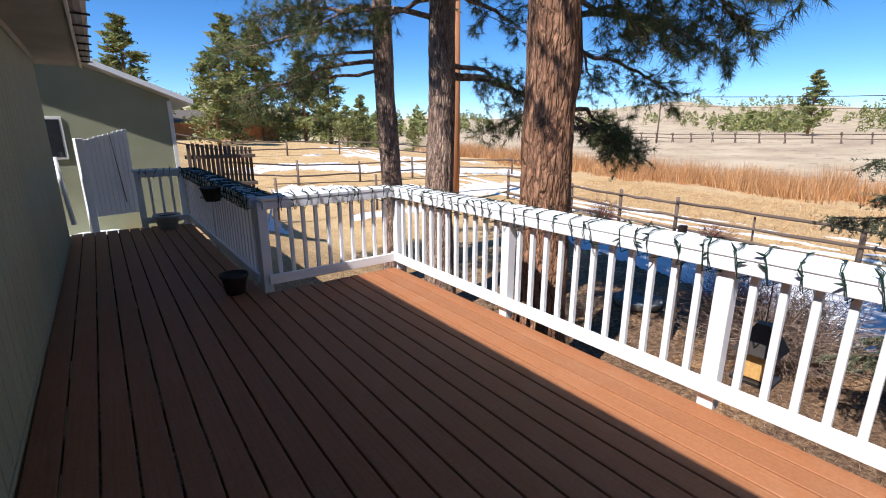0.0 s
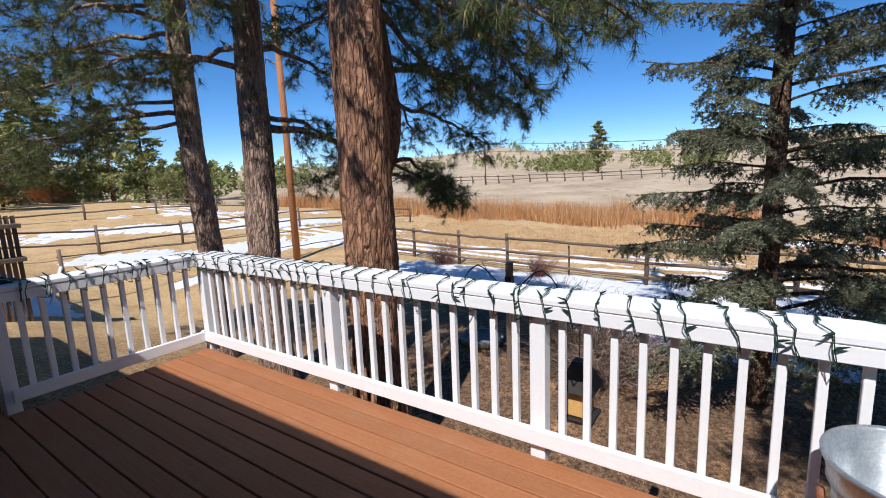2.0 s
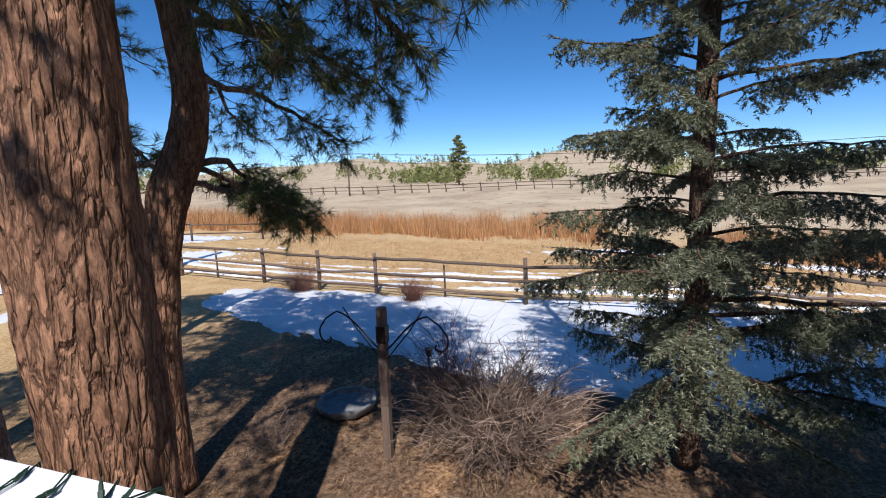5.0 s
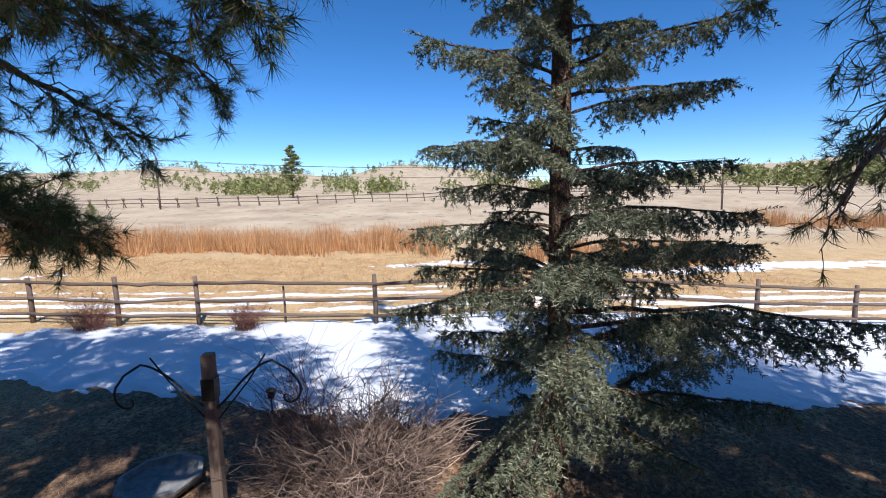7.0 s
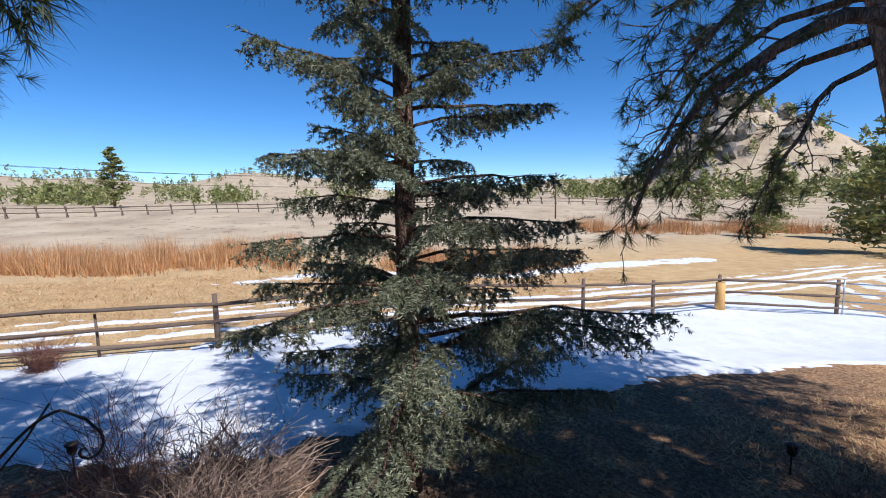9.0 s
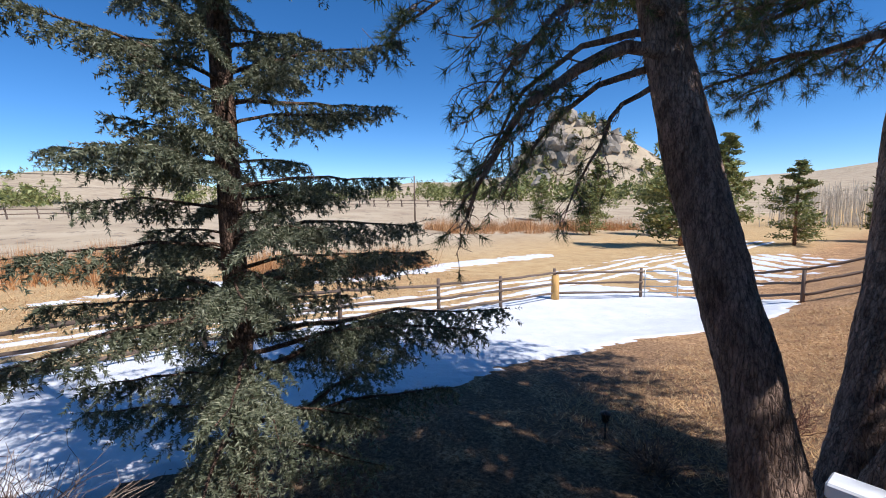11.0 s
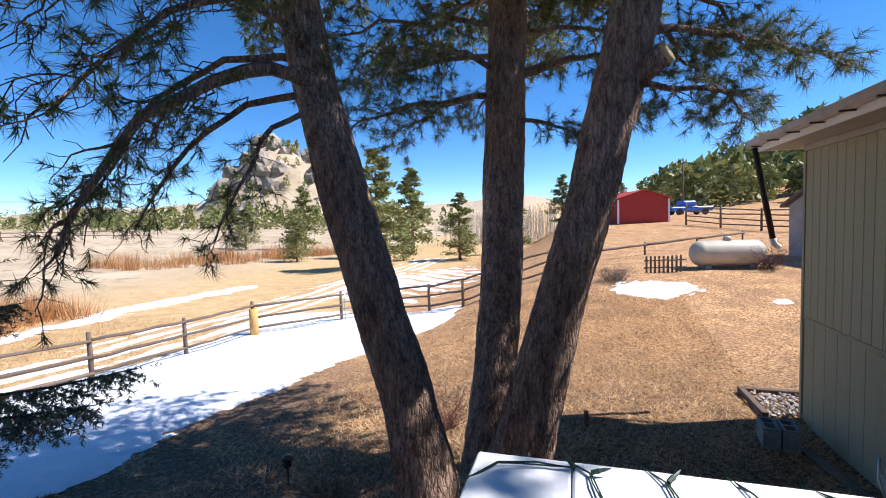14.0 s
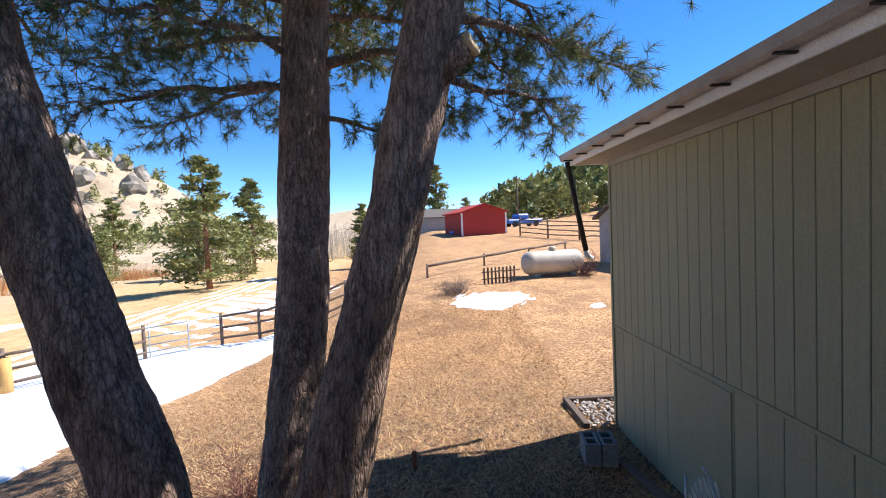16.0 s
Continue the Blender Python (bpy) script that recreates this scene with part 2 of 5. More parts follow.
M_POLE = grained("utility_pole", (0.30, 0.12, 0.05), (0.42, 0.19, 0.085), 2, 0.9, 0.05, 0.4)
M_ORANGE = grained("fresh_post", (0.55, 0.30, 0.09), (0.65, 0.40, 0.15), 2, 0.8, 0.05, 0.3)
M_CUTWOOD = plain("cut_wood", (0.55, 0.38, 0.2), (0.66, 0.48, 0.27), 15.0, 0.85)
M_WIRE = plain("green_wire", (0.012, 0.035, 0.022), (0.02, 0.05, 0.03), 20.0, 0.45, 0, 0)
M_BULB = plain("clear_bulb", (0.10, 0.16, 0.13), (0.18, 0.26, 0.22), 20.0, 0.15, 0, 0)
M_GALV = plain("galvanised", (0.42, 0.47, 0.50), (0.58, 0.63, 0.66), 9.0, 0.38, 0.75, 0.1)
M_RUST = plain("rusty_iron", (0.20, 0.075, 0.04), (0.32, 0.14, 0.075), 25.0, 0.85, 0.3)
M_POT = plain("dark_pot", (0.045, 0.03, 0.024), (0.075, 0.05, 0.04), 12.0, 0.75)
M_SOIL = plain("potting_soil", (0.04, 0.028, 0.02), (0.09, 0.065, 0.045), 30.0, 1.0)
M_WHITEPOT = plain("white_pot", (0.45, 0.46, 0.46), (0.55, 0.56, 0.56), 10.0, 0.5)
M_CONCRETE = plain("concrete_block", (0.20, 0.195, 0.185), (0.31, 0.30, 0.285), 14.0, 0.95, 0, 0.6)
M_PEBBLE = plain("pebble", (0.38, 0.32, 0.28), (0.60, 0.53, 0.47), 20.0, 0.8, 0, 0.2, vary=0.35)
M_BARN = grained("red_barn", (0.33, 0.035, 0.028), (0.42, 0.055, 0.042), 2, 0.8, 0.03, 0.2)
M_TANK = plain("tank_paint", (0.48, 0.42, 0.32), (0.58, 0.51, 0.40), 2.0, 0.5)
M_ORWALL = plain("orange_log", (0.42, 0.17, 0.06), (0.52, 0.24, 0.1), 2.0, 0.85)
M_BLUE = plain("blue_paint", (0.05, 0.15, 0.5), (0.07, 0.2, 0.6), 3.0, 0.4)
M_GLASS = plain("dark_pane", (0.02, 0.025, 0.03), (0.035, 0.04, 0.045), 3.0, 0.05, 0, 0)
M_ROCK = plain("boulder_rock", (0.24, 0.205, 0.16), (0.40, 0.345, 0.28), 0.12, 0.95, 0, 0.6, "Position", 1.2)
M_ASPEN = leaf_mat("aspen_stems", [(0.0, (0.4, 0.34, 0.26)), (1.0, (0.6, 0.53, 0.43))], 0.1, 0.9)
M_GREY = plain("grey_shed", (0.28, 0.28, 0.27), (0.36, 0.36, 0.35), 2.0, 0.8)

# ---- mesh helpers ----


def link_mesh(name, verts, faces, material, parent=None, label="", smooth=False):
    me = bpy.data.meshes.new(name)
    me.from_pydata([tuple(v) for v in verts], [], [tuple(f) for f in faces])
    if smooth:
        me.shade_smooth()
    me.materials.append(material)
    ob = new(name, me)
    ob.parent = parent
    if label:
        ob["label"] = label
    return ob


def tri_mesh(name, verts, tris, material, parent=None, smooth=False):
    """A mesh from numpy arrays of vertices and triangles."""
    me = bpy.data.meshes.new(name)
    n, k = len(verts), len(tris)
    me.vertices.add(n)
    me.vertices.foreach_set("co", np.ascontiguousarray(verts, np.float32).ravel())
    me.loops.add(k * 3)
    me.loops.foreach_set("vertex_index", np.ascontiguousarray(tris, np.int32).ravel())
    me.polygons.add(k)
    me.polygons.foreach_set("loop_start", np.arange(0, k * 3, 3, dtype=np.int32))
    me.polygons.foreach_set("use_smooth", np.full(k, smooth))
    me.update(calc_edges=True)
    me.materials.append(material)
    ob = new(name, me)
    ob.parent = parent
    return ob


def part(name, bm, material, parent=None, label="", smooth=False):
    me = bpy.data.meshes.new(name)
    bm.to_mesh(me)
    bm.free()
    if smooth:
        me.shade_smooth()
    me.materials.append(material)
    ob = new(name, me)
    ob.parent = parent
    if label:
        ob["label"] = label
    return ob


def empty(name, m=None, label="", category="", group="", kind=""):
    ob = new(name)
    ob.empty_display_size = 0.1
    if m is not None:
        ob.matrix_basis = m
    return tagged(ob, label, category, group, kind)


def add_box(bm, lo, hi, bevel=0.0):
    """One box, its edges bevelled, into bm."""
    geo = bmesh.ops.create_cube(bm, size=1.0)["verts"]
    for v in geo:
        v.co = Vector([lo[i] + (v.co[i] + 0.5) * (hi[i] - lo[i]) for i in range(3)])
    if bevel:
        es = list({e for v in geo for e in v.link_edges})
        bmesh.ops.bevel(bm, geom=es, offset=bevel, segments=1, affect="EDGES")


def box(name, lo, hi, material, parent=None, bevel=0.004, label=""):
    bm = bmesh.new()
    add_box(bm, lo, hi, bevel)
    return part(name, bm, material, parent, label)


def boxes(name, spans, material, parent=None, bevel=0.0, label=""):
    bm = bmesh.new()
    for lo, hi in spans:
        add_box(bm, lo, hi, bevel)
    return part(name, bm, material, parent, label)


def lathe(bm, profile, sides=24, centre=(0, 0, 0)):
    """A turned shape: profile is (radius, height) from bottom to top."""
    rings = []
    for r, z in profile:
        rings.append([bm.verts.new((centre[0] + r * math.cos(a), centre[1] + r * math.sin(a), centre[2] + z))
                      for a in [2 * math.pi * i / sides for i in range(sides)]])
    for a, b in zip(rings, rings[1:]):
        for i in range(sides):
            bm.faces.new((a[i], a[(i + 1) % sides], b[(i + 1) % sides], b[i]))
    bm.faces.new(rings[0][::-1])
    bm.faces.new(rings[-1])


def tube_arrays(points, radii, sides=6, rough=0.0, seed=0, cap=True):
    """Vertices and triangles of a tube along points."""
    P = np.array(points, float)
    R = np.array(radii, float) * np.ones(len(P))
    d = np.gradient(P, axis=0)
    d /= np.linalg.norm(d, axis=1)[:, None] + 1e-9
    ref = np.array([1.0, 0, 0]) if abs(d[0][0]) < 0.8 else np.array([0, 1.0, 0])
    u = np.cross(d, ref)
    u /= np.linalg.norm(u, axis=1)[:, None] + 1e-9
    w = np.cross(d, u)
    ang = np.linspace(0, 2 * np.pi, sides, endpoint=False)
    ring = np.cos(ang)[None, :, None] * u[:, None, :] + np.sin(ang)[None, :, None] * w[:, None, :]
    rr = R[:, None] * np.ones((1, sides))
    if rough:
        rng = np.random.default_rng(seed)
        rr = rr * (1 + rough * (rng.random((len(P), sides)) - 0.5))
    V = (P[:, None, :] + ring * rr[:, :, None]).reshape(-1, 3)
    n = len(P)
    i = np.arange(n - 1)[:, None] * sides
    j = np.arange(sides)[None, :]
    a, b = i + j, i + (j + 1) % sides
    c, e = a + sides, b + sides
    T = np.concatenate([np.stack([a, b, e], -1).reshape(-1, 3), np.stack([a, e, c], -1).reshape(-1, 3)])
    if cap:
        V = np.vstack([V, P[-1:], P[:1]])
        k = np.arange(sides)
        top = np.stack([(n - 1) * sides + k, (n - 1) * sides + (k + 1) % sides, np.full(sides, n * sides)], -1)
        bot = np.stack([(k + 1) % sides, k, np.full(sides, n * sides + 1)], -1)
        T = np.concatenate([T, top, bot])
    return V, T


def join_arrays(pieces):
    vs, ts, off = [], [], 0
    for v, t in pieces:
        vs.append(v)
        ts.append(t + off)
        off += len(v)
    return np.concatenate(vs), np.concatenate(ts)


def tube(name, points, radii, material, parent=None, sides=8, smooth=True, rough=0.0, label=""):
    ob = tri_mesh(name, *tube_arrays(points, radii, sides, rough, len(points)), material, parent, smooth)
    if label:
        ob["label"] = label
    return ob


def ss(a, b, v):
    t = np.clip((np.asarray(v, float) - a) / (b - a), 0, 1)
    return t * t * (3 - 2 * t)


def wobble(x, y, s):
    """Smooth cheap variation between about -1 and 1."""
    return (np.sin(x * s + 1.3 * np.sin(y * s * 0.7 + 2.1)) * np.cos(y * s * 0.9 - 1.1 * np.sin(x * s * 0.6)) + 0.5 * np.sin(x * s * 2.3 - y * s * 1.9 + 0.7)) / 1.5


def terrain(x, y):
    """Height of the ground."""
    x, y = np.asarray(x, float), np.asarray(y, float)
    z = -1.52 - 0.12 * ss(-0.5, 6.5, x) - 0.10 * ss(8, 14, x) - 0.25 * ss(15, 28, x)
    z = z - 0.75 * ss(1, -12, y) * ss(3.5, 11, x) * (1 - ss(25, 60, x))
    z = z + 2.9 * ss(38, 115, x) + 0.8 * ss(115, 220, x)
    z = z + 2.2 * ss(9, 45, y) * (1 - ss(14, 48, x)) + 1.0 * ss(6.5, 11, y) * (1 - ss(0.5, 6, x))
    w = 1 - ss(1, 9.5, x)
    z = z + w * (1.05 * ss(-8, -20, y) + 1.9 * ss(-18, -60, y))
    r = np.hypot(x, y)
    az = np.arctan2(y, x)
    hill = 15 + 7 * np.sin(az * 5 + 0.4) + 5 * np.sin(az * 13 + 1.7) + 2.5 * np.sin(az * 29)
    z = z + ss(170, 480, r) * hill + ss(420, 900, r) * (16 + 11 * np.sin(az * 9 + 2))
    crag = np.exp(-((x - 165) ** 2 + (y + 215) ** 2) / 27 ** 2)
    z = z + 37 * crag + 18 * np.exp(-((x - 130) ** 2 + (y + 232) ** 2) / 24 ** 2) + crag * (4 * wobble(x, y, 0.25) + 2.5 * wobble(x, y, 0.7))
    z = z + 30 * np.exp(-((x + 105) ** 2 + (y + 185) ** 2) / 62 ** 2)
    z = z + 0.035 * wobble(x, y, 1.1) + 0.10 * wobble(x, y, 0.21) * ss(5, 14, r) + 0.5 * wobble(x, y, 0.05) * ss(40, 120, r)
    return z


def gz(x, y):
    return float(terrain(x, y))

# ---- ground and snow ----


def grid_sheet(name, xs, ys, heights, material):
    X, Y = np.meshgrid(xs, ys, indexing="ij")
    Z = heights(X, Y)
    V = np.stack([X, Y, Z], -1).reshape(-1, 3)
    n, m = X.shape
    i, j = np.meshgrid(np.arange(n - 1), np.arange(m - 1), indexing="ij")
    a = (i * m + j).ravel()
    T = np.concatenate([np.stack([a, a + m, a + m + 1], -1), np.stack([a, a + m + 1, a + 1], -1)])
    return V, T


def stretched(centre, near, reach, n):
    u = np.linspace(-1, 1, n)
    k = math.asinh(reach / near)
    return centre + near * np.sinh(u * k)


V, T = grid_sheet("ground", stretched(6, 2.4, 1500, 400), stretched(-2, 2.4, 1500, 400), terrain, M_GROUND)
ground_ob = tri_mesh("ground", V, T, M_GROUND, None, True)
tagged(ground_ob, "dry pine-needle lawn, yellow winter meadow and pale hills", "ground", "", "structure")


def snow_amount(x, y):
    """How much snow lies at a place: over 0.5 it covers the ground."""
    n = 0.55 * wobble(x, y, 0.9) + 0.35 * wobble(x + 31, y - 7, 2.3) + 0.34 * wobble(x, y, 6.1) + 0.24 * wobble(x, y, 15.0)
    near_edge = 9.25 + 1.1 * ss(3, 7, y) + 1.7 * ss(7, 12.5, y) - 0.4 * np.exp(-((y - 2) / 1.5) ** 2) - 2.3 * ss(-8.5, -15.5, y)
    yard = np.minimum(ss(-0.9, 0.9, x - near_edge), 1 - ss(14.3, 16.0, x + 0.04 * (y + 5))) * (1 - ss(11, 13.5, y)) * ss(-18.8, -16.2, y)
    stripes = 0.74 * ss(14.8, 15.8, x) * (1 - ss(18, 21, x)) * (0.5 + 0.5 * np.sin(x * 6.0 + 0.9 * wobble(x, y, 0.6)))
    strip2 = 0.72 * np.exp(-((x - 25.3 - 1.2 * wobble(x, y, 0.12)) / 1.4) ** 2) * ss(12, -2, y)
    gate = 0.85 * np.exp(-((x - 12.5) / 5.0) ** 2 - ((y + 29) / 11.0) ** 2) * (0.75 + 0.3 * np.sin(x * 2.5 + y * 3.4))
    patch = 1.1 * np.exp(-((x + 0.05) / 1.6) ** 2 - ((y + 15.4) / 1.15) ** 2)
    bits = 0.7 * np.exp(-((x + 3.2) / 0.5) ** 2 - ((y + 14.2) / 0.4) ** 2)
    north = 0.70 * ss(15, 19, y) * (1 - ss(30, 38, y)) * ss(3, 8, x) * (1 - ss(22, 32, x)) * (0.55 + 0.5 * np.sin(y * 0.9 + 0.22 * x + wobble(x, y, 0.3)))
    north2 = 0.75 * np.exp(-((y - 15.6 - 0.12 * (x - 6)) / 0.7) ** 2) * ss(6.0, 7.5, x) * (1 - ss(12, 14, x))
    north3 = 0.9 * ss(2.3, 3.0, x) * (1 - ss(3.6, 4.6, x)) * ss(12.5, 13.5, y) * (1 - ss(19, 22, y))
    drive = 0.85 * np.exp(-((x + 0.4) / 0.7) ** 2) * ss(10.0, 10.6, y) * (1 - ss(12, 13.5, y))
    m = np.maximum.reduce([yard * 1.05, stripes, strip2, gate, patch, bits, north, north2, north3, drive])
    return m + 0.40 * n * ss(0.05, 0.5, m)


def snow_height(x, y):
    m = snow_amount(x, y)
    return terrain(x, y) + np.clip((m - 0.5) * 0.28, -0.06, 0.05) + 0.006 * wobble(x, y, 9.0)


def snow_sheet(x0, x1, y0, y1, step):
    V, T = grid_sheet("snow", np.arange(x0, x1, step), np.arange(y0, y1, step), snow_height, M_SNOW)
    low = V[:, 2] < terrain(V[:, 0], V[:, 1]) - 0.045
    T = T[~low[T].all(axis=1)]
    used = np.unique(T)
    remap = np.full(len(V), -1)
    remap[used] = np.arange(len(used))
    ob = tri_mesh("snow", V[used], remap[T], M_SNOW, None, True)
    tagged(ob, "thin melting snow lying in patches on the grass", "snow", "", "structure")


snow_sheet(-4.2, 28.5, -27.0, 13.6, 0.085)
snow_sheet(2.0, 24.0, -46.0, -26.9, 0.17)
snow_sheet(-2.0, 34.0, 13.5, 40.0, 0.14)
snow_sheet(-2.0, 4.5, 9.9, 13.5, 0.14)

# ---- deck ----
DX0, DX1, DY0, DY1, DY2 = -0.66, 2.60, -0.36, 5.30, 9.95
BOARD, GAP = 0.1440, 0.0112
deck = empty("deck", pose(0, 0, 0), "raised deck of worn red-brown painted boards", "deck", "", "structure")
frame_spans = []
for k in range(8):
    y = DY0 + 0.05 + k * (DY1 - DY0 - 0.1) / 7
    frame_spans.append(((DX0, y - 0.02, -0.22), (DX1 - 0.02, y + 0.02, -0.03)))
for k in range(6):
    y = DY1 + 0.4 + k * 0.82
    frame_spans.append(((DX0, y - 0.02, -0.22), (1.06, y + 0.02, -0.03)))
frame_spans.append(((DX1 - 0.06, DY0, -0.22), (DX1 - 0.02, DY1, -0.032)))
boxes("joists", frame_spans, M_FENCE, deck)
for px, py in ((2.45, -0.1), (2.45, 2.3), (2.45, 5.1), (0.9, 5.1), (0.9, 9.7), (-0.3, 9.7)):
    box("support_post", (px - 0.045, py - 0.045, gz(px, py) - 0.1), (px + 0.045, py + 0.045, -0.2), M_FENCEZ, deck)

# ---- white railing ----
CAP = 0.983


def railing(name, a, b, posts, face_in, label):
    """A straight run of white railing from a to b (x, y); posts: distances along it; face_in: side of the fascia, +1 or -1."""
    ax, ay = a
    L = math.hypot(b[0] - ax, b[1] - ay)
    rz = math.degrees(math.atan2(b[1] - ay, b[0] - ax))
    run = empty(name, pose(ax, ay, 0, 0, 0, rz), label, "railing")
    s = face_in
    box("cap_board", (-0.02, -0.17 if s > 0 else -0.09, CAP - 0.038), (L + 0.02, 0.09 if s > 0 else 0.17, CAP), M_WHITE_X, run, 0.006)
    box("top_fascia", (0, 0.048 if s > 0 else -0.086, CAP - 0.117), (L, 0.086 if s > 0 else -0.048, CAP - 0.0405), M_WHITE_X, run, 0.004)
    box("top_rail", (0, -0.02, CAP - 0.10), (L, 0.02, CAP - 0.041), M_WHITE_X, run, 0.003)
    box("bottom_rail", (0, 0.048 if s > 0 else -0.086, 0.085), (L, 0.086 if s > 0 else -0.048, 0.185), M_WHITE_X, run, 0.004)
    box("bottom_support", (0, -0.02, 0.1), (L, 0.02, 0.138), M_WHITE_X, run, 0.003)
    for d in posts:
        box("post", (d - 0.046, -0.045, -0.03), (d + 0.046, 0.045, CAP - 0.042), M_WHITE, run, 0.004)
    bm = bmesh.new()
    add_box(bm, (-0.019, -0.019, 0.139), (0.019, 0.019, CAP - 0.101), 0.003)
    first = part("baluster", bm, M_WHITE, run)
    marks = sorted(posts)
    if L - marks[-1] > 0.4:
        marks.append(L + 0.03)
    if marks[0] > 0.4:
        marks.insert(0, -0.03)
    k = 0
    for p, q in zip(marks, marks[1:]):
        n = max(1, round((q - p) / 0.144))
        for i in range(1, n):
            d = p + (q - p) * i / n
            if k == 0:
                first.location = (d, 0.012 * s, 0)
            else:
                o = new("baluster", first.data)
                o.parent, o.location = run, (d, 0.012 * s, 0)
            k += 1
    return run


M_WHITE_X = grained("white_paint_long", (0.80, 0.80, 0.80), (0.84, 0.84, 0.84), 0, 0.45, 0.02, 0.06, (0.6, 0.58, 0.55), 0.2, speck=0.02)
RX, RY = 2.65, 5.36
railing("railing", (RX, -0.32), (RX, RY), [0.046, 2.01, 3.765, 5.634], 1, "white painted deck railing wrapped with fairy lights")
railing("railing", (1.09, RY), (RX - 0.06, RY), [0.0], -1, "short white painted railing at the corner of the deck")
railing("railing", (1.09, RY + 0.06), (1.09, 9.85), [0.046, 2.2, 4.4], 1, "white painted railing along the narrow side walk")
railing("railing", (0.30, 9.85), (1.03, 9.85), [0.046, 0.68], -1, "short white railing closing the side walk")
railing("railing", (-0.60, -0.17), (RX - 0.114, -0.17), [0.046, 1.6], 1, "white painted railing at the end of the deck")

# ---- house ----
house = empty("house", pose(-0.68, 0, 0, 0, 0, -0.25), "olive wood-sided house with low eaves and gutter", "house", "", "structure")
HY0, HY1, EAVE = -7.05, 9.45, 2.60
END = 10.3  # the eave runs on past the wall
box("wall", (-0.16, HY0, gz(-0.7, -6) - 0.3), (-0.02, HY1, EAVE), M_SIDING, house, 0)
box("wall", (-7.5, HY0, -1.6), (-0.161, HY0 + 0.15, EAVE), M_SIDING, house, 0)
box("wall", (-7.5, HY1 - 0.15, -1.6), (-0.161, HY1, EAVE), M_SIDING, house, 0)
box("wall", (-7.65, HY0, -1.6), (-7.501, HY1, EAVE), M_SIDING, house, 0)
bm = bmesh.new()
add_box(bm, (-0.018, -0.098, 0.075), (0.0, 0.098, EAVE - 0.09), 0.004)
plank = part("siding_plank", bm, M_SIDING, house)
bm = bmesh.new()
add_box(bm, (-0.022, -0.148, -1.75), (-0.008, 0.148, 0.028), 0.004)
skirt = part("skirt_panel", bm, M_SIDING, house)
n = int((HY1 - HY0 - 0.1) / 0.203)
for i in range(n):
    y = HY0 + 0.15 + i * 0.203
    if i == 0:
        plank.location = (0, y, 0)
    else:
        o = new("siding_plank", plank.data)
        o.parent, o.location = house, (0, y, 0)
for i in range(18):
    y = HY0 + 0.2 + i * 0.303
    if i == 0:
        skirt.location = (0, y, 0)
    else:
        o = new("skirt_panel", skirt.data)
        o.parent, o.location = house, (0, y, 0)
box("belt_board", (-0.018, HY0, 0.032), (0.004, HY1, 0.071), M_SIDING, house, 0.004)
box("corner_board", (-0.018, HY0 - 0.02, -1.75), (0.014, HY0 + 0.048, EAVE - 0.09), M_SIDING, house, 0.004)
box("frieze_board", (-0.018, HY0, EAVE - 0.085), (0.016, HY1, EAVE + 0.0), M_SOFFIT, house, 0.004)
box("skirt_door", (-0.006, HY0 + 1.78, -1.45), (0.004, HY0 + 2.75, 0.0), M_SIDING, house, 0.006)
box("soffit", (-0.6, HY0 - 0.38, EAVE + 0.002), (0.49, END - 0.02, EAVE + 0.022), M_SOFFIT, house, 0)
box("fascia", (0.492, HY0 - 0.40, EAVE - 0.02), (0.518, END, EAVE + 0.14), M_FASCIA, house, 0.003)
box("gable_fascia", (-4.0, HY0 - 0.42, EAVE + 0.0), (0.49, HY0 - 0.385, EAVE + 0.16), M_FASCIA, house, 0.003)
# gutter: a half-round trough with straps
bm = bmesh.new()
path = [(0.47, 0.10), (0.47, 0.02), (0.50, -0.005), (0.55, -0.005), (0.585, 0.02), (0.60, 0.10), (0.592, 0.10), (0.578, 0.026), (0.548, 0.005), (0.503, 0.005), (0.478, 0.024), (0.478, 0.10)]
ring0 = [bm.verts.new((x + 0.05, HY0 - 0.40, EAVE + 0.06 + z)) for x, z in path]
ring1 = [bm.verts.new((x + 0.05, END, EAVE + 0.06 + z)) for x, z in path]
for i in range(len(path)):
    j = (i + 1) % len(path)
    bm.faces.new((ring0[i], ring0[j], ring1[j], ring1[i]))
bm.faces.new(ring0)
bm.faces.new(ring1[::-1])
part("gutter", bm, M_GUTTER, house)
for i in range(29):
    y = HY0 - 0.1 + i * 0.61
    box("gutter_strap", (0.515, y - 0.014, EAVE + 0.036), (0.664, y + 0.014, EAVE + 0.052), M_DARK, house, 0)
# roof slope
V = [(0.60, HY0 - 0.45, EAVE + 0.125), (0.60, END + 0.02, EAVE + 0.125), (-3.85, END + 0.02, EAVE + 1.40), (-3.85, HY0 - 0.45, EAVE + 1.40),
     (0.60, HY0 - 0.45, EAVE + 0.155), (0.60, END + 0.02, EAVE + 0.155), (-3.85, END + 0.02, EAVE + 1.43), (-3.85, HY0 - 0.45, EAVE + 1.43)]
F = [(0, 1, 2, 3), (7, 6, 5, 4), (0, 4, 5, 1), (1, 5, 6, 2), (2, 6, 7, 3), (3, 7, 4, 0)]
link_mesh("roof", V, F, M_SHINGLE, house)
V2 = [(-7.7 - x, y, z) for x, y, z in V]
link_mesh("roof", V2, [f[::-1] for f in F], M_SHINGLE, house)
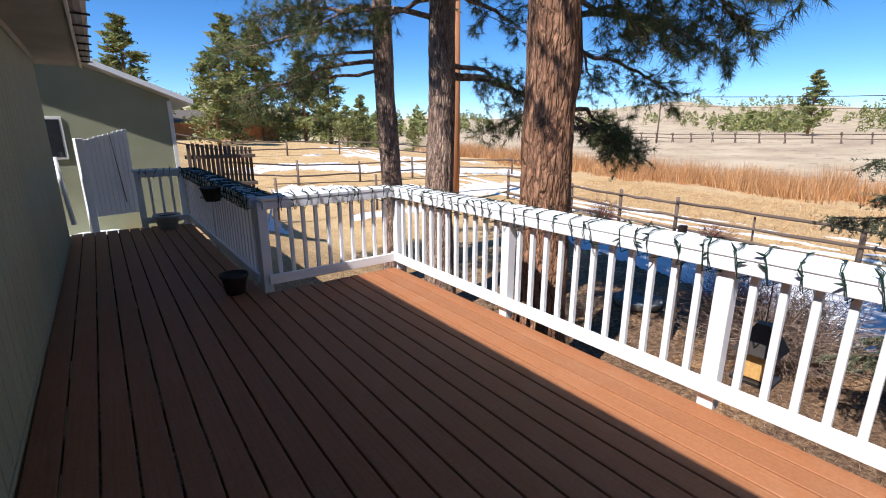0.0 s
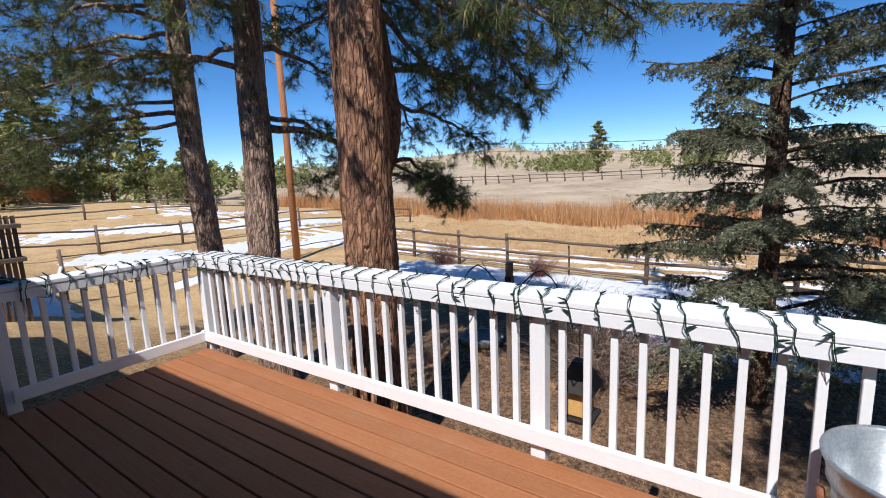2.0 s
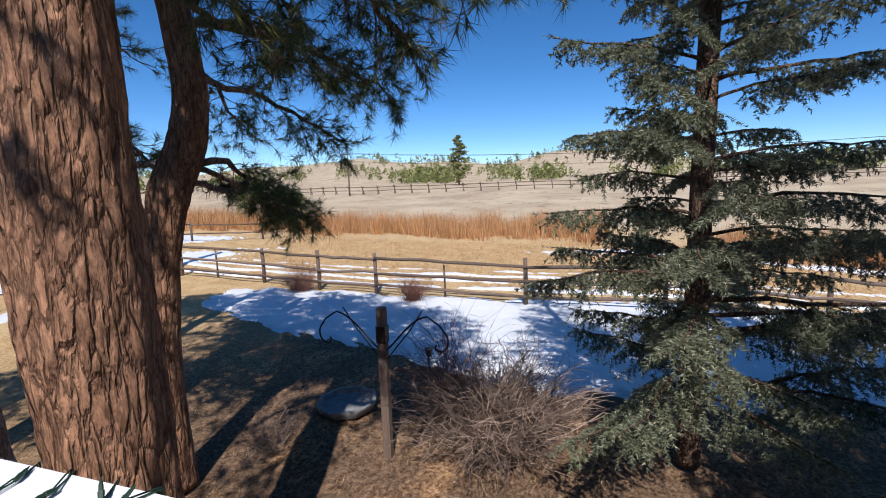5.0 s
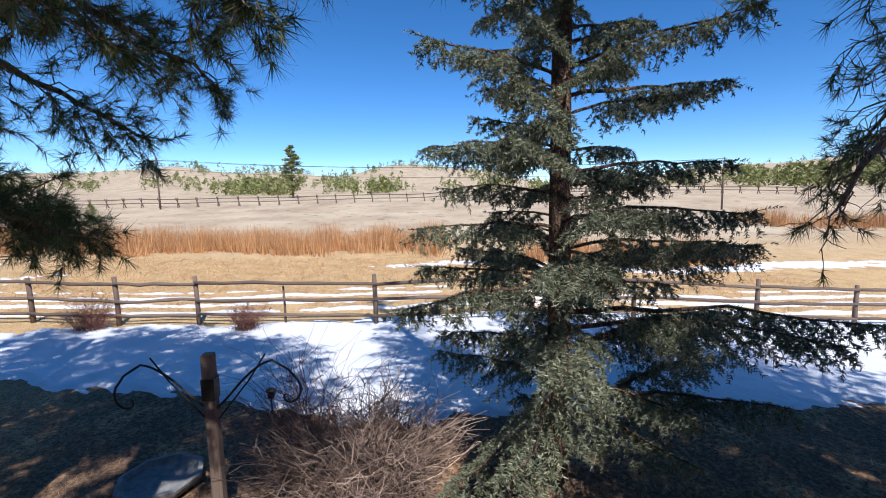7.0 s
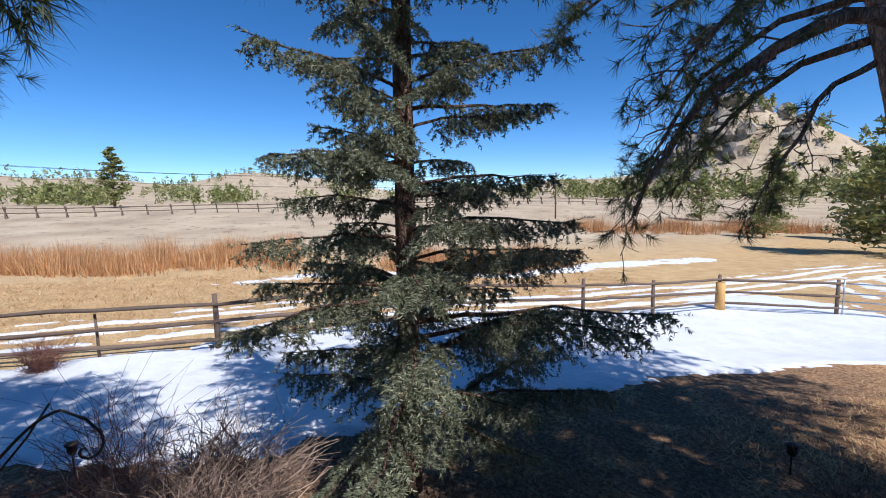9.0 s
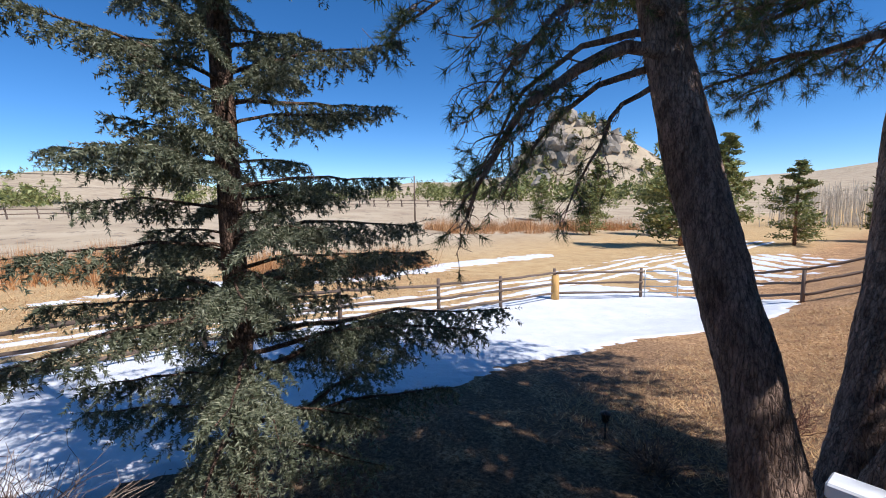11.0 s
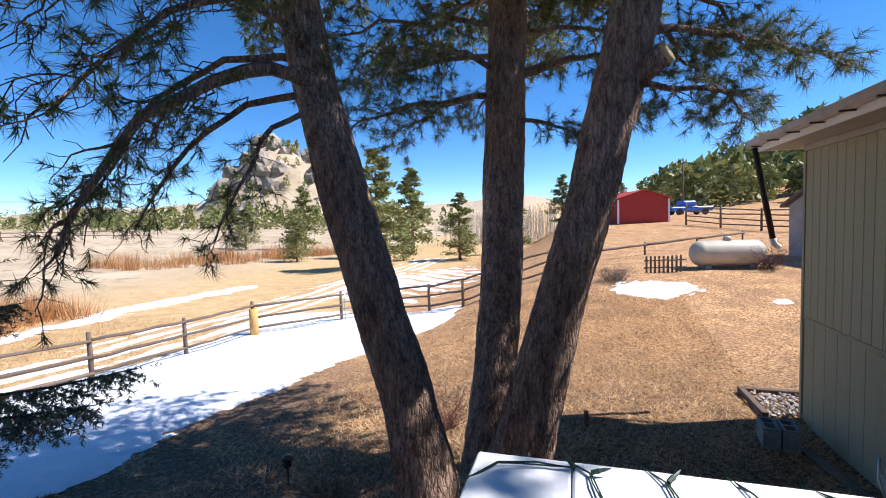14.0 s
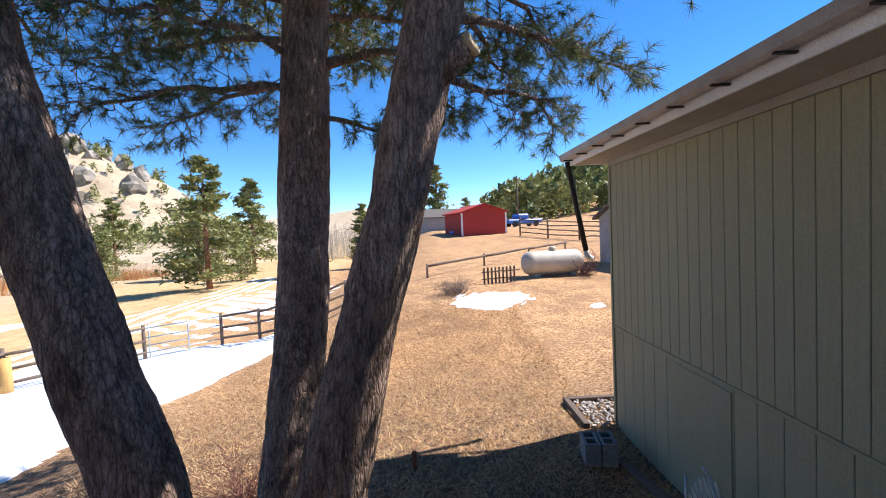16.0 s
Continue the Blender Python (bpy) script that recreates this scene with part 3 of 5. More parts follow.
for yy in (HY0, HY1 - 0.1):
    link_mesh("gable_wall", [(-0.1, yy, EAVE), (-7.6, yy, EAVE), (-3.85, yy, EAVE + 1.38), (-0.1, yy + 0.1, EAVE), (-7.6, yy + 0.1, EAVE), (-3.85, yy + 0.1, EAVE + 1.38)],
              [(0, 1, 2), (5, 4, 3), (0, 2, 5, 3), (1, 4, 5, 2), (0, 3, 4, 1)], M_SIDING, house)
# downspout at the far corner
tube("downspout", [(0.54, HY0 - 0.30, EAVE + 0.05), (0.52, HY0 - 0.32, EAVE - 0.08), (0.40, HY0 - 0.335, 1.9), (0.27, HY0 - 0.35, 1.22)], 0.045, M_DARK, house, 8)
tube("downspout_elbow", [(0.27, HY0 - 0.35, 1.22), (0.25, HY0 - 0.36, 1.14), (0.16, HY0 - 0.42, 1.08)], 0.047, M_FASCIA, house, 8)

# ---- second building ----
wing = empty("green_building", pose(-0.28, 12.3, 0.33), "green stucco gabled building with white trim", "building", "", "structure")
link_mesh("wall", [(-9, 0, -2), (1.55, 0, -2), (1.55, 0, 1.95), (-3.7, 0, 4.05), (-9, 0, 1.95), (-9, 0.15, -2), (1.55, 0.15, -2), (1.55, 0.15, 1.95), (-3.7, 0.15, 4.05), (-9, 0.15, 1.95)],
          [(0, 1, 2, 3, 4), (9, 8, 7, 6, 5), (1, 6, 7, 2), (0, 4, 9, 5), (0, 5, 6, 1)], M_SIDING2, wing)
box("wall", (1.40, 0.151, -2), (1.55, 9, 1.95), M_SIDING2, wing, 0)
box("corner_trim", (1.50, -0.02, -1.2), (1.575, 0.06, 1.9), M_FASCIA, wing, 0.004)
for sgn, x_low in ((1, 1.95), (-1, -9.35)):
    V = [(x_low, -0.35, 1.83), (-3.7, -0.35, 4.10), (-3.7, 9.4, 4.10), (x_low, 9.4, 1.83), (x_low, -0.35, 1.93), (-3.7, -0.35, 4.20), (-3.7, 9.4, 4.20), (x_low, 9.4, 1.93)]
    link_mesh("roof", V, F if sgn < 0 else [f[::-1] for f in F], M_FASCIA, wing)
box("window", (-0.62, -0.03, 0.75), (-0.30, 0.0, 1.55), M_FASCIA, wing, 0.004)
box("pane", (-0.57, -0.036, 0.80), (-0.345, -0.031, 1.50), M_GLASS, wing, 0)

# ---- trees ----
rng = np.random.default_rng(7)


def needle_tufts(origins, dirs, n=34, length=0.15, width=0.006, spread=1.0, seed=1):
    """Bursts of long needles at the ends of twigs, as single thin triangles."""
    g = np.random.default_rng(seed)
    k = len(origins)
    D = dirs / (np.linalg.norm(dirs, axis=1)[:, None] + 1e-9)
    r = g.normal(size=(k, n, 3))
    r /= np.linalg.norm(r, axis=2)[:, :, None]
    d = D[:, None, :] * 0.75 + r * spread
    d /= np.linalg.norm(d, axis=2)[:, :, None]
    L = length * (0.65 + 0.5 * g.random((k, n, 1)))
    base = origins[:, None, :] - D[:, None, :] * (0.10 * g.random((k, n, 1)))
    side = np.cross(d, g.normal(size=(k, n, 3)))
    side /= np.linalg.norm(side, axis=2)[:, :, None] + 1e-9
    droop = np.array([0, 0, -1.0]) * L * 0.12
    v = np.stack([base - side * width / 2, base + side * width / 2, base + d * L + droop], 2)
    V = v.reshape(-1, 3)
    return V, np.arange(len(V)).reshape(-1, 3)


def bend(start, heading, length, lift, sag, n=9, jitter=0.06, g=rng):
    """A crooked limb path."""
    p = np.array(start, float)
    h = np.array(heading, float)
    h /= np.linalg.norm(h)
    pts = [p.copy()]
    for i in range(n):
        t = (i + 1) / n
        step = h + np.array([0, 0, lift * (1 - t) - sag * t]) + g.normal(size=3) * jitter * np.array([1.6, 1.6, 1])
        p = p + step / np.linalg.norm(step) * length / n
        pts.append(p.copy())
    return np.array(pts)


def pine_limb(start, heading, length, r0, lift, sag, wood, tips, dens=1.0, bare=0.3, g=rng):
    """One pine limb: adds tubes to wood and (place, direction) of tufts to tips."""
    main = bend(start, heading, length, lift, sag, 10, 0.16, g)
    wood.append(tube_arrays(main, np.linspace(r0, r0 * 0.22, len(main)), 6))
    count = int((5 + length * 5.0) * dens)
    for i in range(count):
        t = bare + (1 - bare) * (i + g.random()) / count
        f = t * (len(main) - 1)
        a = int(min(f, len(main) - 2))
        p = main[a] + (main[a + 1] - main[a]) * (f - a)
        along = main[a + 1] - main[a]
        along /= np.linalg.norm(along)
        side = np.cross(along, (0, 0, 1.0)) * (1 if i % 2 else -1)
        hd = side * (0.7 + 0.4 * g.random()) + along * (0.5 + 0.5 * g.random()) + np.array([0, 0, g.normal() * 0.35 - 0.1])
        l2 = (0.35 + 0.55 * g.random()) * min(1.2, 0.35 + length * 0.28) * (1.15 - 0.5 * t)
        tw = bend(p, hd, l2, 0.1, 0.25, 5, 0.28, g)
        wood.append(tube_arrays(tw, np.linspace(max(0.007, r0 * 0.16), 0.004, len(tw)), 4, cap=False))
        m = 3 + int(l2 * 7)
        for j in range(m):
            q = 0.25 + 0.75 * (j + g.random()) / m
            ff = q * (len(tw) - 1)
            b = int(min(ff, len(tw) - 2))
            pp = tw[b] + (tw[b + 1] - tw[b]) * (ff - b)
            hd3 = (tw[b + 1] - tw[b]) / np.linalg.norm(tw[b + 1] - tw[b]) + g.normal(size=3) * 0.65 + np.array([0, 0, 0.15])
            l3 = 0.08 + 0.2 * g.random()
            end = pp + hd3 / np.linalg.norm(hd3) * l3
            if g.random() < 0.6:
                wood.append(tube_arrays(np.array([pp, (pp + end) / 2 + g.normal(size=3) * 0.015, end]), [0.005, 0.004, 0.003], 3, cap=False))
            tips.append((end, end - pp))
        tips.append((tw[-1], tw[-1] - tw[-2]))
    tips.append((main[-1], main[-1] - main[-2]))


def trunk_arrays(axis, radii, sides=40, seed=3, plates=0.10):
    """A trunk with ridged, plated bark relief along a curved axis."""
    P = np.array(axis, float)
    s = np.linspace(0, 1, len(P))
    n = 110
    q = np.linspace(0, 1, n)
    pts = np.stack([np.interp(q, s, P[:, i]) for i in range(3)], -1)
    k = np.ones(9) / 9
    pad = np.vstack([np.repeat(pts[:1], 4, 0), pts, np.repeat(pts[-1:], 4, 0)])
    pts = np.stack([np.convolve(pad[:, i], k, "valid") for i in range(3)], -1)
    R = np.interp(q, s, radii)
    V, T = tube_arrays(pts, R, sides)
    g = np.random.default_rng(seed)
    g.random((sides, 3))
    ang = np.arange(sides)
    rel = np.zeros((n, sides))
    for c in range(5):
        f, ph, ph2 = g.integers(4, 13), g.random() * 6, g.random() * 6
        rel += np.sin(ang[None] * 2 * np.pi * f / sides + ph + 1.4 * np.sin(np.arange(n)[:, None] * (0.10 + 0.12 * g.random()) + ph2))
    rel = np.abs(rel) / 3.0
    rel += 0.35 * g.random((n, sides))
    body = V[: n * sides].reshape(n, sides, 3)
    body += (body - pts[:, None, :]) * (plates * 1.25 * (np.clip(rel, 0, 1.3) - 0.65))[:, :, None]
    V[: n * sides] = body.reshape(-1, 3)
    return V, T


def pine(base, axis, radii, limbs, label, bark, crown=(0, 0), seed=1, needles=36, plates=0.1, extra_wood=(), keep=0.75, shade_boughs=()):
    """A pine: axis is the trunk's line relative to base; limbs: (height, bearing, length, lift, sag, radius, density); crown: from and to height of generated whorls above the view."""
    g = np.random.default_rng(seed)
    bx, by = base
    bz = gz(bx, by) - 0.1
    tree = empty("pine_tree", pose(bx, by, bz), label, "tree")
    ax = [(x, y, z) for x, y, z in axis]
    tri_mesh("trunk", *trunk_arrays(ax, radii, 44, seed, plates), bark, tree, True)
    wood, tips, high = [], [], []
    A = np.array(ax)

    def at(h):
        return np.array([np.interp(h, A[:, 2], A[:, 0]), np.interp(h, A[:, 2], A[:, 1]), h])

    for h, bearing, length, lift, sag, r0, dens in limbs:
        b = radians(bearing)
        one = []
        pine_limb(at(h), (math.cos(b), math.sin(b), 0.0), length, r0, lift, sag, one, tips, dens, 0.3, g)
        tri_mesh("limb", *join_arrays(one), M_BARK2, tree, True)
    lo, hi = crown
    h = lo
    while h < hi:
        b = g.random() * 2 * math.pi
        f = (h - lo) / max(0.1, hi - lo)
        pine_limb(at(min(h, A[-1, 2] - 0.05)), (math.cos(b), math.sin(b), 0.15), (3.0 - 1.7 * f) * (0.75 + 0.5 * g.random()), 0.05, 0.2, 0.3, wood, high, 0.9, 0.2, g)
        h += 0.22
    # extra limbs added above the view, aimed to throw shade on the yard
    for h, b0, b1, length, count in shade_boughs:
        for i in range(count):
            b = radians(b0 + (b1 - b0) * (i + g.random()) / count)
            pine_limb(at(h + 1.6 * g.random()), (math.cos(b), math.sin(b), 0.1), length * (0.7 + 0.45 * g.random()), 0.05, 0.15, 0.25, wood, high, 1.1, 0.2, g)
    for pts, rad in extra_wood:
        wood.append(tube_arrays(np.array(pts, float), rad, 6))
    if wood:
        tri_mesh("upper_bough", *join_arrays(wood), M_BARK2, tree, True)["kind"] = "stuff"
        tips = [t for t in tips if g.random() < keep]
        O = np.array([t[0] for t in tips])
        D = np.array([t[1] for t in tips])
        tri_mesh("foliage", *needle_tufts(O, D, needles, 0.15, 0.0065, 0.95, seed), M_NEEDLE, tree)["kind"] = "stuff"
    if high:
        tri_mesh("crown", *needle_tufts(np.array([t[0] for t in high]), np.array([t[1] for t in high]), 12, 0.19, 0.022, 1.0, seed + 40), M_NEEDLE, tree)["kind"] = "stuff"
    return tree


# pines past the corner of the deck
pine((4.6, 8.75), [(0, 0, 0), (0.02, 0, 2), (-0.08, 0.05, 4), (-0.05, 0.1, 6.5), (0, 0, 12)], [0.26, 0.2, 0.185, 0.17, 0.1],
     [(5.0, 150, 3.0, 0.1, 0.3, 0.05, 1.2), (5.4, 135, 2.8, 0.2, 0.35, 0.05, 1.2), (5.8, 130, 2.8, 0.2, 0.4, 0.05, 1.2), (4.5, 150, 2.8, 0.0, 0.45, 0.045, 1.2), (4.7, 120, 2.4, 0.0, 0.5, 0.04, 1.2), (6.2, 245, 3.4, 0.1, 0.45, 0.05, 1.2), (6.4, 215, 3.6, 0.1, 0.4, 0.05, 1.3), (6.3, 190, 3.6, 0.1, 0.35, 0.05, 1.3), (4.4, 140, 2.6, 0.0, 0.5, 0.04, 1.2), (6.0, 170, 3.0, 0.2, 0.3, 0.05, 1.2)],
     "tall ponderosa pine with rough brown bark", M_BARK2, (7.2, 12.0), 11)
pine((4.5, 6.95), [(0, 0, 0), (0.0, 0.05, 2), (0.1, 0.1, 4), (0.15, 0.1, 6.5), (0.1, 0, 12)], [0.30, 0.235, 0.215, 0.20, 0.1],
     [(4.15, -30, 1.9, 0.3, 0.7, 0.075, 1.3), (4.3, 0, 1.8, 0.2, 0.6, 0.05, 1.2), (5.4, 10, 2.4, 0.2, 0.4, 0.06, 1.2), (5.8, 175, 2.8, 0.1, 0.45, 0.05, 1.2), (5.3, 130, 2.2, 0.1, 0.4, 0.05, 1.2), (6.2, -50, 2.6, 0.2, 0.5, 0.05, 1.2), (6.4, 225, 2.8, 0.2, 0.4, 0.05, 1.2), (5.0, 150, 2.4, 0.1, 0.4, 0.05, 1.2)],
     "ponderosa pine with dark rough bark and a low limb", M_BARK2, (7.2, 12.0), 12)
pine((3.64, 3.9), [(0.05, 0.0, 0), (0.0, 0.0, 1.5), (-0.02, 0, 3.4), (0.05, 0.05, 5.2), (0.15, 0.1, 12)], [0.36, 0.275, 0.262, 0.25, 0.14],
     [(5.3, -42, 2.3, 0.0, 1.0, 0.06, 1.6), (5.5, -20, 2.5, 0.1, 1.0, 0.06, 1.6), (5.4, -65, 2.3, 0.1, 0.9, 0.06, 1.6), (5.9, -50, 3.2, 0.1, 0.8, 0.06, 1.5), (5.8, 5, 2.6, 0.1, 0.9, 0.06, 1.5), (6.1, -85, 3.0, 0.1, 0.6, 0.05, 1.5), (6.3, -35, 3.4, 0.1, 0.7, 0.06, 1.4), (6.0, 140, 2.6, 0.1, 0.5, 0.05, 1.2), (5.2, -10, 1.9, 0.0, 1.0, 0.05, 1.5)],
     "thick ponderosa pine with orange plated bark beside the railing", M_BARK1, (7.0, 12.0), 13, shade_boughs=[(6.4, -60, 200, 3.2, 7), (8.0, 0, 360, 3.0, 5)])
pine((5.6, 5.85), [(-0.02, 0.02, 0), (0.0, 0.0, 1.65), (0.07, -0.06, 2.65), (0.15, -0.13, 3.29), (0.35, -0.28, 3.82), (0.41, -0.33, 4.4), (0.36, -0.29, 5.05), (0.24, -0.18, 6.2), (0.1, -0.1, 10)], [0.2, 0.158, 0.164, 0.205, 0.187, 0.164, 0.146, 0.14, 0.07],
     [(3.65, -28, 1.6, 0.1, 0.85, 0.045, 1.7), (3.55, -8, 1.5, 0.05, 0.8, 0.04, 1.7), (3.5, -48, 1.4, 0.0, 0.7, 0.04, 1.6), (3.6, 120, 1.3, 0.1, 0.5, 0.04, 1.2), (4.6, 20, 1.8, 0.1, 0.6, 0.04, 1.3), (5.0, -70, 2.4, 0.1, 0.6, 0.05, 1.4), (5.3, -30, 2.6, 0.1, 0.6, 0.05, 1.4), (4.5, -50, 1.8, 0.1, 0.7, 0.04, 1.4)],
     "crooked pine with reddish bark and a kinked trunk", M_BARK1, (6.0, 10.0), 14)
# clump of three pines past the end of the deck
pine((4.0, -3.55), [(0, 0, 0), (0.28, 0.0, 1.4), (0.68, 0.0, 2.7), (1.11, -0.08, 4.1), (1.47, -0.18, 5.4), (1.8, -0.3, 7.5), (2.3, -0.6, 11)], [0.36, 0.29, 0.27, 0.262, 0.235, 0.18, 0.1],
     [(4.85, 62, 3.3, 0.35, 2.0, 0.085, 1.2), (5.2, 45, 3.0, 0.3, 2.0, 0.05, 1.1), (5.3, 80, 3.2, 0.3, 1.5, 0.05, 1.1), (4.9, 30, 2.6, 0.1, 1.8, 0.05, 1.0), (5.8, 95, 3.2, 0.1, 0.8, 0.05, 1.2), (5.7, -60, 2.4, 0.1, 0.4, 0.05, 1.0), (4.6, 55, 2.0, 0.1, 2.4, 0.04, 1.0), (6.0, 60, 3.4, 0.1, 0.8, 0.05, 1.1)],
     "leaning pine of a clump with grey-brown bark", M_BARK2, (6.2, 11.0), 15, keep=0.40, shade_boughs=[(7.0, 120, 220, 3.4, 9), (6.4, -60, 120, 3.2, 6)])
pine((3.66, -4.4), [(0, 0, 0), (-0.05, -0.12, 0.6), (-0.13, -0.6, 2.0), (-0.14, -1.1, 3.7), (-0.2, -1.4, 6.15), (-0.25, -1.5, 11)], [0.36, 0.30, 0.28, 0.285, 0.275, 0.1],
     [(5.0, 15, 2.4, 0.2, 0.35, 0.05, 1.4), (5.5, 50, 2.6, 0.2, 0.4, 0.05, 1.4), (5.2, -20, 2.2, 0.1, 0.4, 0.045, 1.4), (5.8, 0, 3.0, 0.1, 0.35, 0.05, 1.3), (6.0, 200, 2.4, 0.1, 0.4, 0.05, 1.2), (5.6, -60, 2.2, 0.1, 0.4, 0.05, 1.2), (4.7, 160, 1.3, 0.1, 0.6, 0.04, 1.2), (6.2, 30, 2.8, 0.1, 0.35, 0.05, 1.2), (5.3, 185, 1.6, 0.5, 0.0, 0.085, 0.6)],
     "upright pine of a clump with knotty dark bark", M_BARK2, (6.4, 11.0), 16, keep=0.6, shade_boughs=[(6.6, 180, 400, 3.6, 10), (8.2, 0, 360, 2.9, 6)])
sawn_pine = pine((3.35, -4.15), [(0, 0, 0), (-0.27, 0.0, 1.0), (-0.62, -0.06, 2.4), (-0.96, -0.12, 3.5), (-1.19, -0.12, 4.5), (-1.43, -0.12, 5.5), (-1.62, -0.15, 6.5), (-1.8, -0.3, 11)], [0.40, 0.32, 0.265, 0.255, 0.25, 0.25, 0.2, 0.1],
     [(4.8, 222, 2.6, 0.1, 0.25, 0.05, 1.5), (5.2, 200, 2.4, 0.2, 0.3, 0.05, 1.5), (5.7, 170, 2.2, 0.2, 0.3, 0.05, 1.4), (5.0, -100, 2.0, 0.1, 0.4, 0.045, 1.4), (5.9, 230, 2.6, 0.1, 0.3, 0.05, 1.3), (5.5, 245, 2.2, 0.1, 0.3, 0.05, 1.3)],
     "thick leaning pine of a clump with a sawn limb", M_BARK2, (6.3, 11.0), 17, 36, 0.1, [([(-1.32, -0.11, 4.68), (-1.54, -0.02, 4.86), (-1.67, 0.04, 4.93)], [0.15, 0.13, 0.12])], shade_boughs=[(7.0, 80, 200, 3.4, 9), (8.4, 40, 160, 3.2, 4), (6.8, 0, 360, 3.2, 9), (8.2, 0, 360, 2.8, 6)])
tube("cut_face", [(-1.665, 0.038, 4.928), (-1.705, 0.060, 4.948)], 0.112, M_CUTWOOD, sawn_pine, 14)


def spruce(base, height, reach, label, seed=5):
    """A blue spruce: uneven whorls of flat drooping sprays with dense short needles."""
    g = np.random.default_rng(seed)
    bz = gz(*base) - 0.05
    tree = empty("spruce_tree", pose(*base, bz), label, "tree")
    tri_mesh("trunk", *trunk_arrays([(0, 0, 0), (0.05, 0, height * 0.5), (0, 0, height)], [0.125, 0.09, 0.02], 20, seed, 0.08), M_BARK3, tree, True)
    wood, twigs = [], []
    h, turn = 0.85, 0.4
    while h < height - 0.2:
        f = h / height
        turn += 0.9
        for k in range(4):
            b = turn + (k + 0.8 * g.random()) * math.pi / 2
            L = (reach * (1 - f) ** 0.75 + 0.1) * (0.30 + 0.75 * g.random() ** 1.3) * (1.0 + 0.22 * math.cos(b + 1.1))
            sag = 0.36 if f < 0.14 else 0.30 if f < 0.3 else 0.12
            main = bend((0.05 * f, 0, h + 0.10 * g.normal()), (math.cos(b), math.sin(b), 0.10), L, 0.22, sag, 9, 0.08, g)
            main[-3:, 2] += np.array([0.01, 0.03, 0.07]) * L * 0.5
            wood.append(tube_arrays(main, np.linspace(0.009 + 0.008 * L, 0.004, len(main)), 5, cap=False))
            m = max(4, int(L * (8.0 if h < 6.5 else 4)))
            for i in range(m):
                t = 0.22 + 0.76 * (i + 0.6 * g.random()) / m
                ff = t * (len(main) - 1)
                a = int(min(ff, len(main) - 2))
                p = main[a] + (main[a + 1] - main[a]) * (ff - a)
                al = (main[a + 1] - main[a]) / np.linalg.norm(main[a + 1] - main[a])
                for sgn in (-1, 1):
                    sd = np.cross(al, (0, 0, 1.0)) * sgn
                    l1 = (0.10 + 0.30 * L * (1.02 - t)) * (0.6 + 0.6 * g.random())
                    hd = sd * 0.75 + al * 0.75 + np.array([0, 0, -0.12 - 0.25 * g.random()])
                    lat = bend(p, hd, l1, 0.0, 0.35, 3, 0.08, g)
                    twigs.append((lat[0], lat[1]))
                    twigs.append((lat[1], lat[3]))
                    n2 = int(1 + l1 * (13 if h < 6.5 else 5))
                    for j in range(n2):
                        q = 0.15 + 0.8 * (j + g.random()) / n2
                        r = lat[0] + (lat[3] - lat[0]) * q
                        s2 = al * (0.8 if j % 2 else -0.25) + sd * 0.55 + np.array([0, 0, -0.35 - 0.85 * g.random()])
                        twigs.append((r, r + s2 / np.linalg.norm(s2) * (0.09 + 0.13 * g.random())))
            twigs.append((main[-3], main[-2]))
            twigs.append((main[-2], main[-1] + (main[-1] - main[-2]) * 0.6))
        h += (0.20 if h < 6.5 else 0.42) + 0.10 * g.random()
    tri_mesh("bough_work", *join_arrays(wood), M_BARK3, tree, True)["kind"] = "stuff"
    P = np.array([t[0] for t in twigs])
    E = np.array([t[1] for t in twigs])
    d = E - P
    L = np.linalg.norm(d, axis=1)
    d /= L[:, None]
    n = 30
    q = g.random((len(P), n, 1))
    org = P[:, None] + d[:, None] * (q * L[:, None, None])
    r = g.normal(size=(len(P), n, 3))
    r -= (r * d[:, None]).sum(2)[:, :, None] * d[:, None]
    r /= np.linalg.norm(r, axis=2)[:, :, None] + 1e-9
    nd = r + d[:, None] * 0.7
    nd /= np.linalg.norm(nd, axis=2)[:, :, None]
    side = np.cross(nd, g.normal(size=nd.shape))
    side /= np.linalg.norm(side, axis=2)[:, :, None] + 1e-9
    ln = 0.034 + 0.016 * g.random((len(P), n, 1))
    v = np.stack([org - side * 0.0062, org + side * 0.0062, org + nd * ln], 2).reshape(-1, 3)
    tri_mesh("foliage", v, np.arange(len(v)).reshape(-1, 3), M_SPRUCE, tree)["kind"] = "stuff"
    return tree


spruce((7.4, 0.47), 12.5, 2.75, "blue spruce with drooping grey-green branches in the yard")


# ---- fences ----


def log_rail(name, a, b, r, material, parent, seed=0, sides=7):
    g = np.random.default_rng(seed)
    t = np.linspace(0, 1, 7)[:, None]
    P = np.array(a) * (1 - t) + np.array(b) * t
    P[1:-1] += g.normal(size=(5, 3)) * 0.012
    return tri_mesh(name, *tube_arrays(P, r * (0.85 + 0.3 * g.random(7)), sides, 0.15, seed), material, parent, True)


